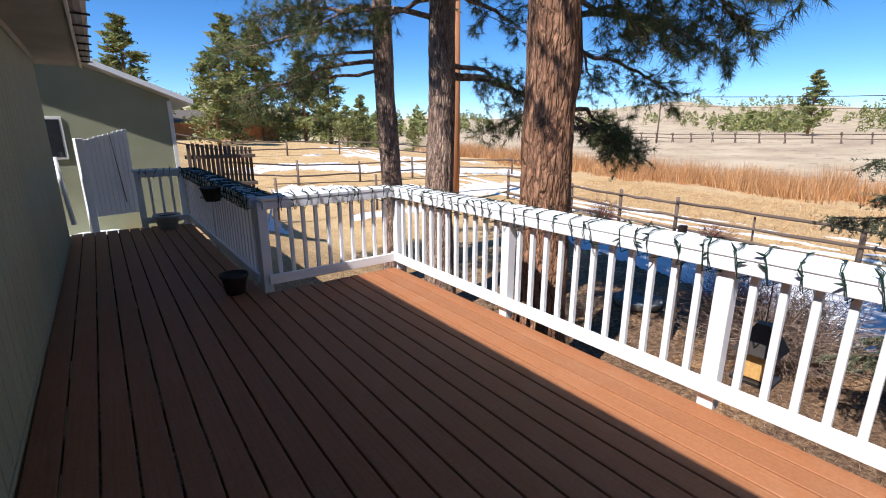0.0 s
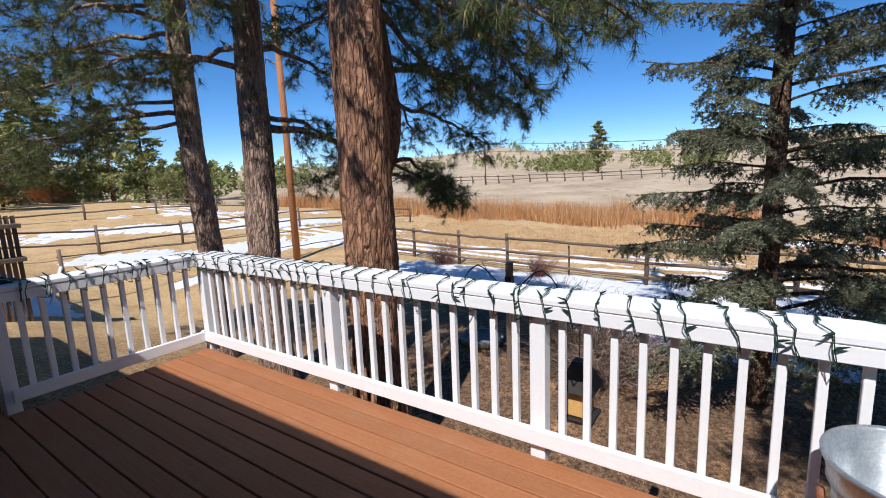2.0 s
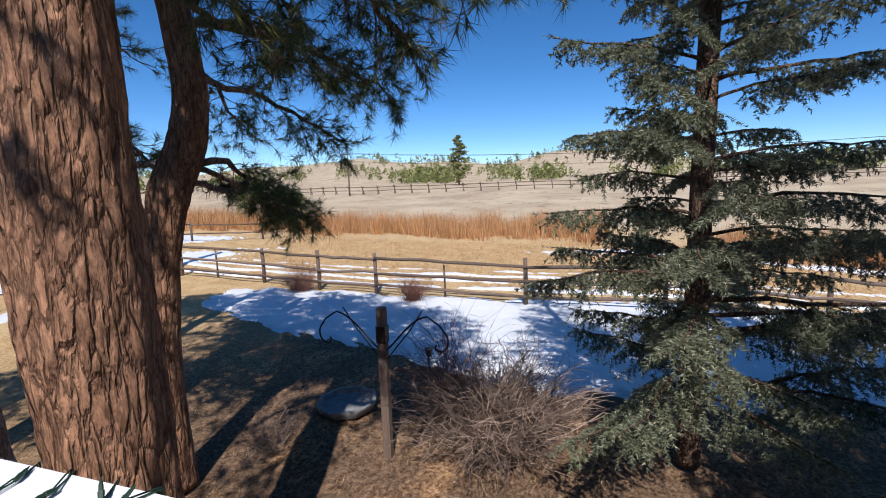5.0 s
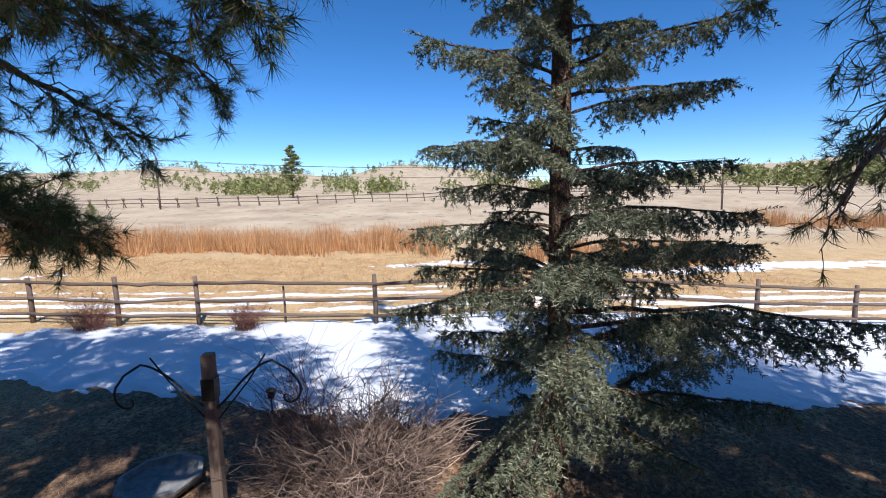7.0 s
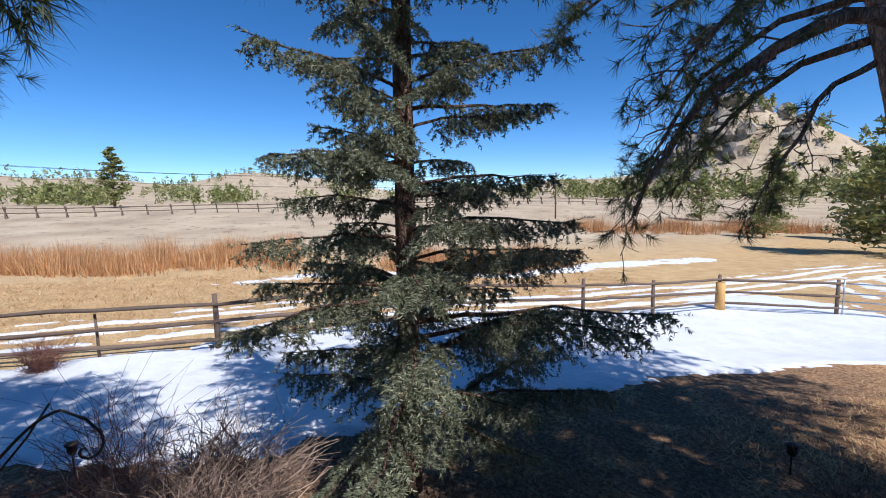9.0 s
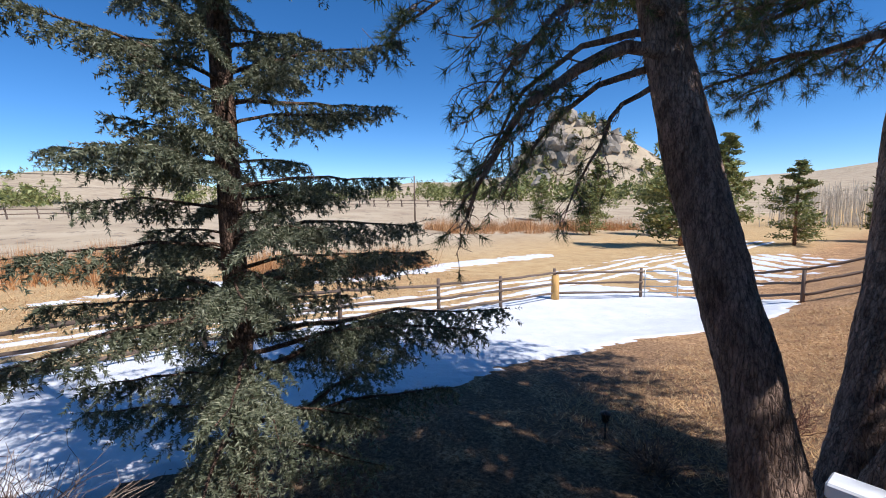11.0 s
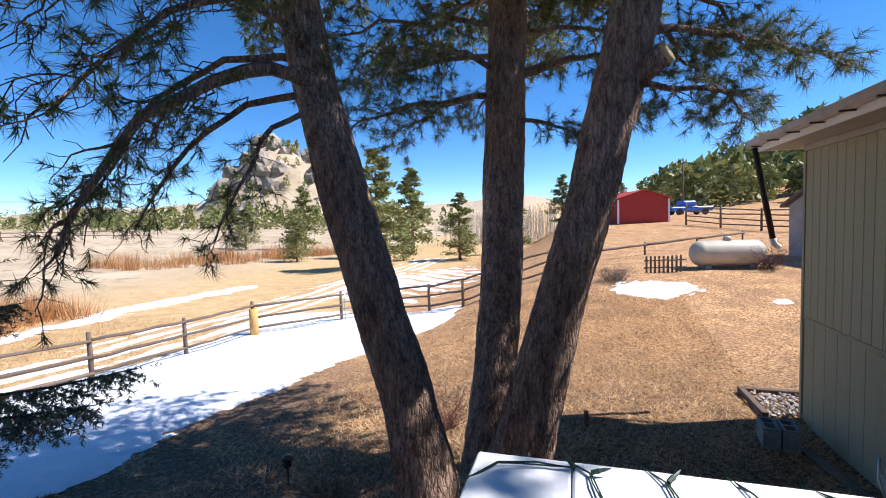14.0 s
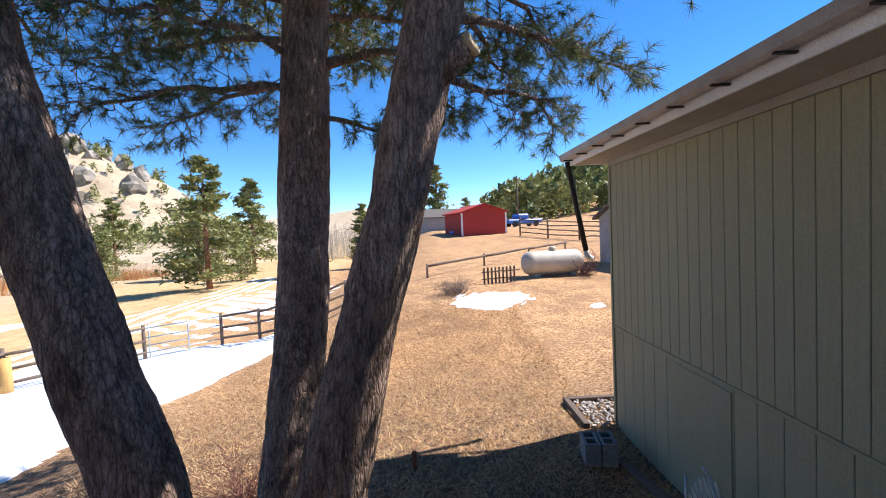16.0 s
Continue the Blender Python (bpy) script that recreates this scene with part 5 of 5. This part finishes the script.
gas_tank(-2.95, -18.5, 12)
pk = empty("picket_fence", pose(0.0, -17.5, 0), "short piece of weathered picket fence", "fence")
for i in range(9):
    x, y = -0.15 * i, -0.02 * i
    zz = gz(x, -17.5 + y)
    box("picket", (x - 0.035, y - 0.012, zz - 0.05), (x + 0.035, y + 0.012, zz + 0.62), M_FENCEZ, pk, 0.003)
for h in (0.18, 0.45):
    log_rail("rail", (0.1, 0.03, gz(0, -17.5) + h), (-1.4, -0.15, gz(-1.4, -17.7) + h), 0.025, M_FENCE, pk, 5)
rail_fence([(2.2, -21.0), (-0.8, -23.8), (-3.8, -26.6), (-6.8, -29.3)], "low rail of pale logs along the brush", rails=(0.55,), height=0.65, r=0.06, pr=0.05)
cor = [(-6.5 - i * 1.9, -42.0 + i * 2.6) for i in range(8)]
rail_fence(cor, "brown corral fence with close rails", rails=(0.35, 0.75, 1.15, 1.5), height=1.75, r=0.05, pr=0.08)

truck = empty("pickup_truck", pose(-10.5, -60.0, gz(-10.5, -60), 0, 0, 20), "bright blue pickup truck parked by the barn", "truck")
bm = bmesh.new()
add_box(bm, (-2.6, -0.95, 0.45), (2.6, 0.95, 1.0), 0.12)
part("body", bm, M_BLUE, truck)
bm = bmesh.new()
add_box(bm, (-0.6, -0.85, 1.0), (1.1, 0.85, 1.7), 0.18)
part("cab", bm, M_BLUE, truck)
for sx in (-1.6, 1.6):
    for sy in (-0.85, 0.85):
        bm = bmesh.new()
        lathe(bm, [(0.2, -0.12), (0.38, -0.11), (0.4, 0), (0.38, 0.11), (0.2, 0.12)], 18)
        bmesh.ops.rotate(bm, verts=bm.verts, matrix=Matrix.Rotation(math.pi / 2, 3, "X"))
        bmesh.ops.translate(bm, verts=bm.verts, vec=(sx, sy, 0.4))
        part("wheel", bm, M_DARK, truck)
bm = bmesh.new()
add_box(bm, (-0.9, -0.7, -0.05), (0.9, 0.7, 0.35), 0.15)
tarp = part("blue_tarp", bm, M_BLUE, None)
tarp.matrix_basis = pose(-1.2, -48.5, gz(-1.2, -48.5), 0, 0, 15)
tagged(tarp, "pile under a bright blue tarp beside the barn", "tarp")


def utility_pole(x, y, h, r, label, arm=False, mat=None):
    z = gz(x, y) - 0.2
    p = empty("utility_pole", pose(x, y, z), label, "utility pole")
    tube("pole", [(0, 0, 0), (0.02, 0, h * 0.5), (0, 0.02, h)], [r, r * 0.9, r * 0.75], mat or M_POLE, p, 12)
    if arm:
        box("cross_arm", (-0.06, -1.1, h - 0.7), (0.06, 1.1, h - 0.58), M_FENCE, p)
    return p


utility_pole(12.2, 16.2, 10.5, 0.15, "orange-brown wooden utility pole by the driveway")
utility_pole(78.0, 43.0, 8.5, 0.14, "far wooden utility pole with a cross arm", True, M_FENCEZ)
utility_pole(60.0, -38.0, 7.0, 0.12, "far thin utility pole in the field", False, M_FENCEZ)
utility_pole(-12.0, -70.0, 8.0, 0.14, "far wooden pole behind the barn", True, M_FENCEZ)
for dz, dy in ((8.0, 0.9), (8.0, -0.9), (6.6, 0)):
    a, b = np.array([78.0, 43.0 + dy, gz(78, 43) + dz - 0.2]), np.array([60.0, -38.0 + dy * 0.2, gz(60, -38) + dz - 1.4])
    t = np.linspace(0, 1, 16)[:, None]
    P = a * (1 - t) + b * t
    P[:, 2] -= 1.2 * (4 * t * (1 - t))[:, 0]
    wob = tube("power_line", P, 0.022, M_DARK, None, 4)
    tagged(wob, "thin dark power line across the far field", "power line")

# ---- yard things ----
hook = empty("shepherd_hook_post", pose(6.75, 3.86, gz(6.75, 3.86)), "weathered wooden post with scrolled iron plant hooks", "post")
ph = 1.87
box("post", (-0.05, -0.05, -0.1), (0.05, 0.05, ph), M_FENCEZ, hook, 0.008)
box("bracket", (-0.058, -0.058, ph - 0.42), (0.058, 0.058, ph - 0.22), M_DARK, hook, 0.002)
for s, reach_y in ((1, 0.72), (-1, 0.68)):
    pts = [(0, 0.05 * s, ph - 0.52)]
    for i in range(13):
        a = i / 12
        pts.append((0, s * (0.06 + reach_y * a ** 0.9 * 0.95), ph - 0.50 + 0.42 * math.sin(min(1.0, a * 1.25) * math.pi / 2) - 0.25 * max(0, a - 0.75) * 4 * 0.4))
    ex, ez = pts[-1][1], pts[-1][2]
    for i in range(1, 14):
        a = i / 13 * 1.7 * math.pi
        rr = 0.12 * (1 - 0.5 * i / 13)
        pts.append((0, ex + s * (rr * math.sin(a)) * 0.9, ez - 0.16 + rr * math.cos(a) - 0.1 * (i / 13)))
    tube("iron_hook", pts, 0.011, M_DARK, hook, 6)
    tube("iron_strut", [(0, 0.05 * s, ph - 0.62), (0, s * 0.35, ph - 0.25), (0, s * 0.5, ph - 0.02)], 0.008, M_DARK, hook, 6)

bath = empty("bird_bath", pose(7.6, 4.88, gz(7.6, 4.88)), "dark octagonal basin lying on the ground", "bird bath")
bm = bmesh.new()
lathe(bm, [(0.30, -0.02), (0.40, 0.05), (0.44, 0.12), (0.45, 0.16), (0.40, 0.165), (0.36, 0.10), (0.05, 0.07)], 8)
part("basin", bm, M_CONCRETE, bath)


def path_light(x, y):
    p = empty("path_light", pose(x, y, gz(x, y)), "small dark solar path light on a stake", "path light")
    tube("stake", [(0, 0, -0.05), (0, 0, 0.28)], 0.012, M_DARK, p, 6)
    bm = bmesh.new()
    lathe(bm, [(0.04, 0.26), (0.055, 0.30), (0.055, 0.37), (0.075, 0.375), (0.07, 0.40), (0.02, 0.42)], 14)
    part("lamp_head", bm, M_DARK, p, "", True)


path_light(6.12, -3.89)
path_light(9.3, 4.2)
pipe = tube("pipe_stub", [(2.42, -6.15, gz(2.42, -6.15) - 0.1), (2.42, -6.15, gz(2.42, -6.15) + 0.24)], 0.035, M_RUST, None, 10)
tagged(pipe, "short rusty pipe standing out of the lawn", "pipe")

# gravel bed with a timber border at the house corner
bed = empty("gravel_bed", pose(-0.55, -7.5, gz(-0.5, -7.5)), "bed of pale round pebbles edged with timber", "gravel bed")
box("timber_edge", (-0.85, -0.56, -0.05), (0.38, -0.46, 0.09), M_FENCE, bed, 0.01)
box("timber_edge", (0.28, -0.455, -0.05), (0.38, 0.55, 0.09), M_FENCE, bed, 0.01)
g = np.random.default_rng(81)
bm = bmesh.new()
bmesh.ops.create_icosphere(bm, subdivisions=1, radius=1.0)
pebble = part("pebble", bm, M_PEBBLE, bed)
for i in range(280):
    o = pebble if i == 0 else new("pebble", pebble.data)
    o.parent = bed
    o.matrix_basis = pose(g.uniform(-0.8, 0.26), g.uniform(-0.44, 0.55), 0.03 + 0.03 * g.random(), g.random() * 60, g.random() * 60, g.random() * 360) @ Matrix.Diagonal((0.032 + 0.02 * g.random(), 0.024 + 0.014 * g.random(), 0.017, 1))


def cinder_block(x, y, z, turn, label):
    """A hollow concrete block with two cores, as one closed mesh."""
    xs, ys, h = [-0.2, -0.165, -0.02, 0.02, 0.165, 0.2], [-0.1, -0.065, 0.065, 0.1], 0.3
    hollow = {(1, 1), (3, 1)}
    V = [(px, py, pz) for pz in (0, h) for px in xs for py in ys]

    def at(i, j, top):
        return top * 24 + i * 4 + j

    F = []
    for i in range(5):
        for j in range(3):
            if (i, j) in hollow:
                continue
            F.append((at(i, j, 1), at(i + 1, j, 1), at(i + 1, j + 1, 1), at(i, j + 1, 1)))
            F.append((at(i, j, 0), at(i, j + 1, 0), at(i + 1, j + 1, 0), at(i + 1, j, 0)))
            for di, dj, p, q in ((-1, 0, (i, j + 1), (i, j)), (1, 0, (i + 1, j), (i + 1, j + 1)), (0, -1, (i, j), (i + 1, j)), (0, 1, (i + 1, j + 1), (i, j + 1))):
                n = (i + di, j + dj)
                if n in hollow or not (0 <= n[0] < 5 and 0 <= n[1] < 3):
                    F.append((at(*p, 0), at(*q, 0), at(*q, 1), at(*p, 1)))
    b = link_mesh("cinder_block", V, F, M_CONCRETE)
    b.matrix_basis = pose(x, y, z, 0, 0, turn)
    tagged(b, label, "cinder block", "cinder blocks by the wall")


zb = gz(-0.3, -6.0)
cinder_block(0.04, -6.1, zb, 82, "grey concrete block standing against the house skirt")
cinder_block(-0.18, -6.07, zb, 82, "grey concrete block standing against the house skirt")
pl = box("plank", (-0.07, -0.6, 0), (0.07, 0.6, 0.03), M_FENCE, None)
pl.matrix_basis = pose(-0.42, -5.4, gz(-0.4, -5.4) + 0.02, 0, 0, 8)
tagged(pl, "grey weathered plank lying beside the wall", "plank")
ch = empty("lawn_chair", pose(-0.38, -3.9, gz(-0.25, -4.35) - 0.02, 0, 0, 205), "folding lawn chair with white slatted back", "chair")
for sx in (-0.22, 0.22):
    tube("leg", [(sx, -0.25, 0), (sx, 0.1, 0.42)], 0.012, M_GALV, ch, 6)
    tube("leg", [(sx, 0.28, 0), (sx, -0.2, 0.42)], 0.012, M_GALV, ch, 6)
    tube("back_post", [(sx, 0.1, 0.40), (sx * 0.95, 0.24, 0.70), (sx * 0.55, 0.30, 0.86)], 0.012, M_GALV, ch, 6)
for i in range(7):
    sx = -0.19 + i * 0.063
    box("back_slat", (sx - 0.018, 0.0, 0.0), (sx + 0.018, 0.01, 0.40 - 2.2 * sx * sx), M_WHITE, ch, 0.002).matrix_basis = pose(0, 0.12, 0.44, -18)
for i in range(6):
    box("seat_slat", (-0.22, -0.22 + i * 0.06, 0.415), (0.22, -0.18 + i * 0.06, 0.425), M_WHITE, ch, 0.002)


# ---- things on the deck ----


def flower_pot(x, y, z, r, h, label, mat, name="flower_pot"):
    p = empty(name, pose(x, y, z), label, "flower pot")
    bm = bmesh.new()
    lathe(bm, [(r * 0.68, 0), (r * 0.95, h * 0.84), (r * 1.05, h * 0.85), (r * 1.06, h), (r * 0.94, h), (r * 0.9, h * 0.86)], 26)
    part("pot", bm, mat, p, "", True)
    bm = bmesh.new()
    lathe(bm, [(r * 0.86, h * 0.80), (r * 0.89, h * 0.868)], 20)
    part("soil", bm, M_SOIL, p)
    return p


flower_pot(0.80, 5.50, 0, 0.13, 0.21, "dark brown plastic flower pot on the deck boards", M_POT)
flower_pot(0.66, 9.62, 0, 0.20, 0.24, "white round planter at the end of the walk", M_WHITEPOT)
box_pot = empty("rail_planter", pose(0.93, 6.85, 0.78), "dark planter hung in a wire holder on the railing", "flower pot")
bm = bmesh.new()
lathe(bm, [(0.085, 0), (0.13, 0.15), (0.14, 0.16), (0.135, 0.17), (0.12, 0.165)], 20)
part("pot", bm, M_POT, box_pot, "", True)
bm = bmesh.new()
lathe(bm, [(0.11, 0.13), (0.118, 0.15)], 16)
part("soil", bm, M_SOIL, box_pot)
ringp = [(0.135 * math.cos(a), 0.135 * math.sin(a), 0.05) for a in np.linspace(0, 2 * math.pi, 22)]
tube("wire_ring", ringp, 0.005, M_DARK, box_pot, 5)
for sy in (-0.09, 0.09):
    tube("wire_hook", [(0.0, sy, 0.0), (0.09, sy, 0.05), (0.10, sy, 0.21), (0.2, sy, 0.212)], 0.005, M_DARK, box_pot, 5)

# galvanised tub on a stand with a rusty star
tub = empty("galvanised_tub", pose(2.26, 0.18, 0), "galvanised metal tub on an iron stand", "tub")
bm = bmesh.new()
prof = [(0.20, 0.34), (0.235, 0.46), (0.243, 0.465), (0.238, 0.472), (0.255, 0.54), (0.263, 0.545), (0.258, 0.552), (0.275, 0.63), (0.285, 0.635), (0.287, 0.65), (0.278, 0.655), (0.265, 0.64), (0.195, 0.36), (0.02, 0.355)]
lathe(bm, prof, 40)
part("basin", bm, M_GALV, tub, "", True)
for a in (100, 165, 250, 340):
    c, s = math.cos(radians(a)), math.sin(radians(a))
    tube("stand_leg", [(0.27 * c, 0.27 * s, 0.0), (0.265 * c, 0.265 * s, 0.30), (0.285 * c, 0.285 * s, 0.52)], 0.013, M_RUST, tub, 6)
tube("stand_ring", [(0.24 * math.cos(a), 0.24 * math.sin(a), 0.325) for a in np.linspace(0, 2 * math.pi, 26)], 0.009, M_RUST, tub, 6)
bm = bmesh.new()
mid_a = bm.verts.new((0, 0, 0.03))
mid_b = bm.verts.new((0, 0, 0))
rim = [bm.verts.new(((0.085 if i % 2 == 0 else 0.034) * math.sin(math.pi * i / 5), (0.085 if i % 2 == 0 else 0.034) * math.cos(math.pi * i / 5), 0.004)) for i in range(10)]
for i in range(10):
    bm.faces.new((mid_a, rim[i], rim[(i + 1) % 10]))
    bm.faces.new((mid_b, rim[(i + 1) % 10], rim[i]))
star = part("star", bm, M_RUST, tub, "rusty five-pointed iron star")
c, s = math.cos(radians(165)), math.sin(radians(165))
star.matrix_basis = Matrix.Translation((0.30 * c, 0.30 * s, 0.53)) @ Euler((radians(90), 0, radians(165 + 90))).to_matrix().to_4x4()

# plank arm standing out at the deck corner
arm = box("ledge_arm", (2.74, -0.115, 0.80), (3.07, -0.025, 0.845), M_WHITE, None, 0.006)
tagged(arm, "white painted plank arm standing out from the railing", "plank")

arm2 = box("ledge_arm", (2.79, 0.74, 0.90), (3.06, 0.82, 0.94), M_WHITE, None, 0.006)
tagged(arm2, "white painted plank arm fixed under the railing cap", "plank")

# bird feeder on the ground side, seen between the balusters
bf = empty("bird_feeder", pose(3.05, 1.58, 0.62), "hanging bird feeder with black roof and seed tray", "bird feeder")
zb = -0.42
boxes("seed_box", [((-0.10, -0.10, zb - 0.28), (0.10, 0.10, zb - 0.02))], M_ORANGE, bf, 0.006)
link_mesh("feeder_roof", [(-0.17, -0.16, zb - 0.04), (0.17, -0.16, zb - 0.04), (0.17, 0.16, zb - 0.04), (-0.17, 0.16, zb - 0.04), (-0.05, -0.05, zb + 0.20), (0.05, -0.05, zb + 0.20), (0.05, 0.05, zb + 0.20), (-0.05, 0.05, zb + 0.20)],
          [(3, 2, 1, 0), (4, 5, 6, 7), (0, 1, 5, 4), (1, 2, 6, 5), (2, 3, 7, 6), (3, 0, 4, 7)], M_DARK, bf)
box("tray", (-0.15, -0.15, zb - 0.32), (0.15, 0.15, zb - 0.285), M_DARK, bf, 0.004)
bf.scale = (0.75, 0.75, 0.75)
tube("hanger_wire", [(0, 0, zb + 0.2), (0, 0, 0.40), (-0.30, 0, 0.44)], 0.004, M_DARK, bf, 5)

# white gate and dark picket fence past the end of the walk
gt = empty("white_gate", pose(-0.30, 11.2, 0.0, 0, 0, 18), "tall white board gate standing open", "gate")
for i in range(9):
    x = 0.07 * i
    box("board", (x, -0.012, 0.06), (x + 0.066, 0.012, 1.30 + 0.02 * i), M_WHITE, gt, 0.003)
for z in (0.3, 1.05):
    box("gate_rail", (0.0, 0.013, z), (0.63, 0.045, z + 0.09), M_WHITE, gt, 0.003)
box("gate_post", (-0.12, -0.06, -0.3), (-0.02, 0.05, 1.32), M_WHITE, gt, 0.004)
tube("gate_strap", [(0.36, -0.02, 1.42), (0.45, -0.022, 0.25)], 0.006, M_DARK, gt, 5)
tube("prop_pole", [(-0.36, -0.1, 0.0), (-0.42, -0.05, 1.05)], 0.035, M_WHITE, gt, 6)
gt.scale = (1.13, 1.13, 1.13)
pf = empty("picket_fence", pose(1.5, 12.3, 0), "dark weathered board fence beyond the walk", "fence")
g = np.random.default_rng(91)
for i in range(15):
    x, y = 0.098 * i, 0.02 * i
    zz = gz(1.5 + x, 12.3 + y)
    box("picket", (x - 0.036, y - 0.012, zz - 0.1), (x + 0.036, y + 0.012, 1.33 - 0.008 * i + 0.03 * g.random()), M_FENCEZ, pf, 0.004)
for z in (0.35, 1.0):
    box("rail", (-0.05, 0.014, z), (1.42, 0.30, z + 0.0801), M_FENCE, pf, 0.003).rotation_euler = (0, 0, 0.0)


# ---- fairy lights ----


def light_string(name, a, b, side, step, label, seed, outer=0.17, inner=0.09):
    """A wire wound round the cap of a railing run from a to b, with small pointed bulbs."""
    g = np.random.default_rng(seed)
    ax, ay = a
    L = math.hypot(b[0] - ax, b[1] - ay)
    rz = math.degrees(math.atan2(b[1] - ay, b[0] - ax))
    st = empty(name, pose(ax, ay, 0, 0, 0, rz), label, "string lights")
    s = side
    loop = [(inner * s + 0.012 * s, CAP - 0.145), (inner * s + 0.012 * s, CAP - 0.06), (inner * s + 0.008 * s, CAP + 0.004), (0.0, CAP + 0.010), (-outer * s * 0.6, CAP + 0.008), (-outer * s - 0.012 * s, CAP - 0.005), (-outer * s - 0.008 * s, CAP - 0.06), (-0.045 * s, CAP - 0.135)]
    pts, bulbs = [], []
    d = 0.03
    while d < L - 0.03:
        w = step * (0.7 + 0.6 * g.random())
        skew = g.normal() * 0.035
        for i, (y, z) in enumerate(loop):
            x = d + w * i / len(loop) + skew * (i < 5) + g.normal() * 0.008
            pts.append((x, y, z + abs(g.normal()) * 0.004))
            if i in (1, 2, 4) and g.random() < 0.75:
                bulbs.append((x, y, z + 0.004, i))
        d += w
    fine = []
    P = np.array(pts)
    for i in range(len(P) - 1):
        for f in (0.0, 0.5):
            fine.append(P[i] * (1 - f) + P[i + 1] * f)
    tube("wire", np.array(fine), 0.0024, M_WIRE, st, 5)
    tube("wire", np.array(fine) + g.normal(size=(len(fine), 3)) * 0.004 + np.array([0.006, 0, 0.001]), 0.0022, M_WIRE, st, 5)
    bm = bmesh.new()
    lathe(bm, [(0.0060, 0), (0.0068, 0.022), (0.0050, 0.024), (0.0046, 0.036), (0.001, 0.052)], 6)
    me = None
    for k, (x, y, z, i) in enumerate(bulbs):
        if me is None:
            o = part("bulb", bm, M_WIRE, st)
            me = o.data
        else:
            o = new("bulb", me)
            o.parent = st
        tilt = Euler((g.uniform(-1.3, 1.3), g.uniform(0.4, 1.9) * (1 if g.random() < 0.5 else -1), g.random() * 6))
        if i == 1:
            tilt = Euler((s * -0.5 + g.normal() * 0.4, g.normal() * 1.2, 0))
        o.matrix_basis = Matrix.Translation((x, y, z)) @ tilt.to_matrix().to_4x4()


light_string("string_lights", (RX, -0.30), (RX, RY), 1, 0.125, "green-wired fairy lights wound round the white railing", 101)
light_string("string_lights", (1.15, RY), (RX - 0.1, RY), -1, 0.11, "green-wired fairy lights wound round the corner railing", 102)
light_string("string_lights", (1.09, RY + 0.1), (1.09, 9.8), 1, 0.06, "tangle of green-wired fairy lights on the walk railing", 103)
light_string("string_lights", (0.3, 9.85), (1.0, 9.85), -1, 0.12, "green-wired fairy lights on the end railing", 104)
light_string("string_lights", (-0.3, -0.17), (RX - 0.12, -0.17), 1, 0.16, "green-wired fairy lights wound round the end railing", 105)

# ---- deck boards ----
n_boards = int(round((DX1 - DX0) / (BOARD + GAP)))


def board_mesh(length):
    bm = bmesh.new()
    add_box(bm, (-BOARD / 2, 0, -0.030), (BOARD / 2, length, 0.0), 0.004)
    me = bpy.data.meshes.new("board")
    bm.to_mesh(me)
    bm.free()
    me.materials.append(M_DECK)
    return me


whole, main_part = board_mesh(DY2 - DY0), board_mesh(DY1 - DY0)
for i in range(n_boards):
    x = DX0 + BOARD / 2 + i * (BOARD + GAP)
    o = new("board", whole if x < 1.06 else main_part)
    o.parent, o.location = deck, (x, DY0, 0.0)
box("fascia_board", (DX1 - 0.019, DY0, -0.20), (DX1 - 0.001, DY1, -0.032), M_DECK, deck, 0.002)
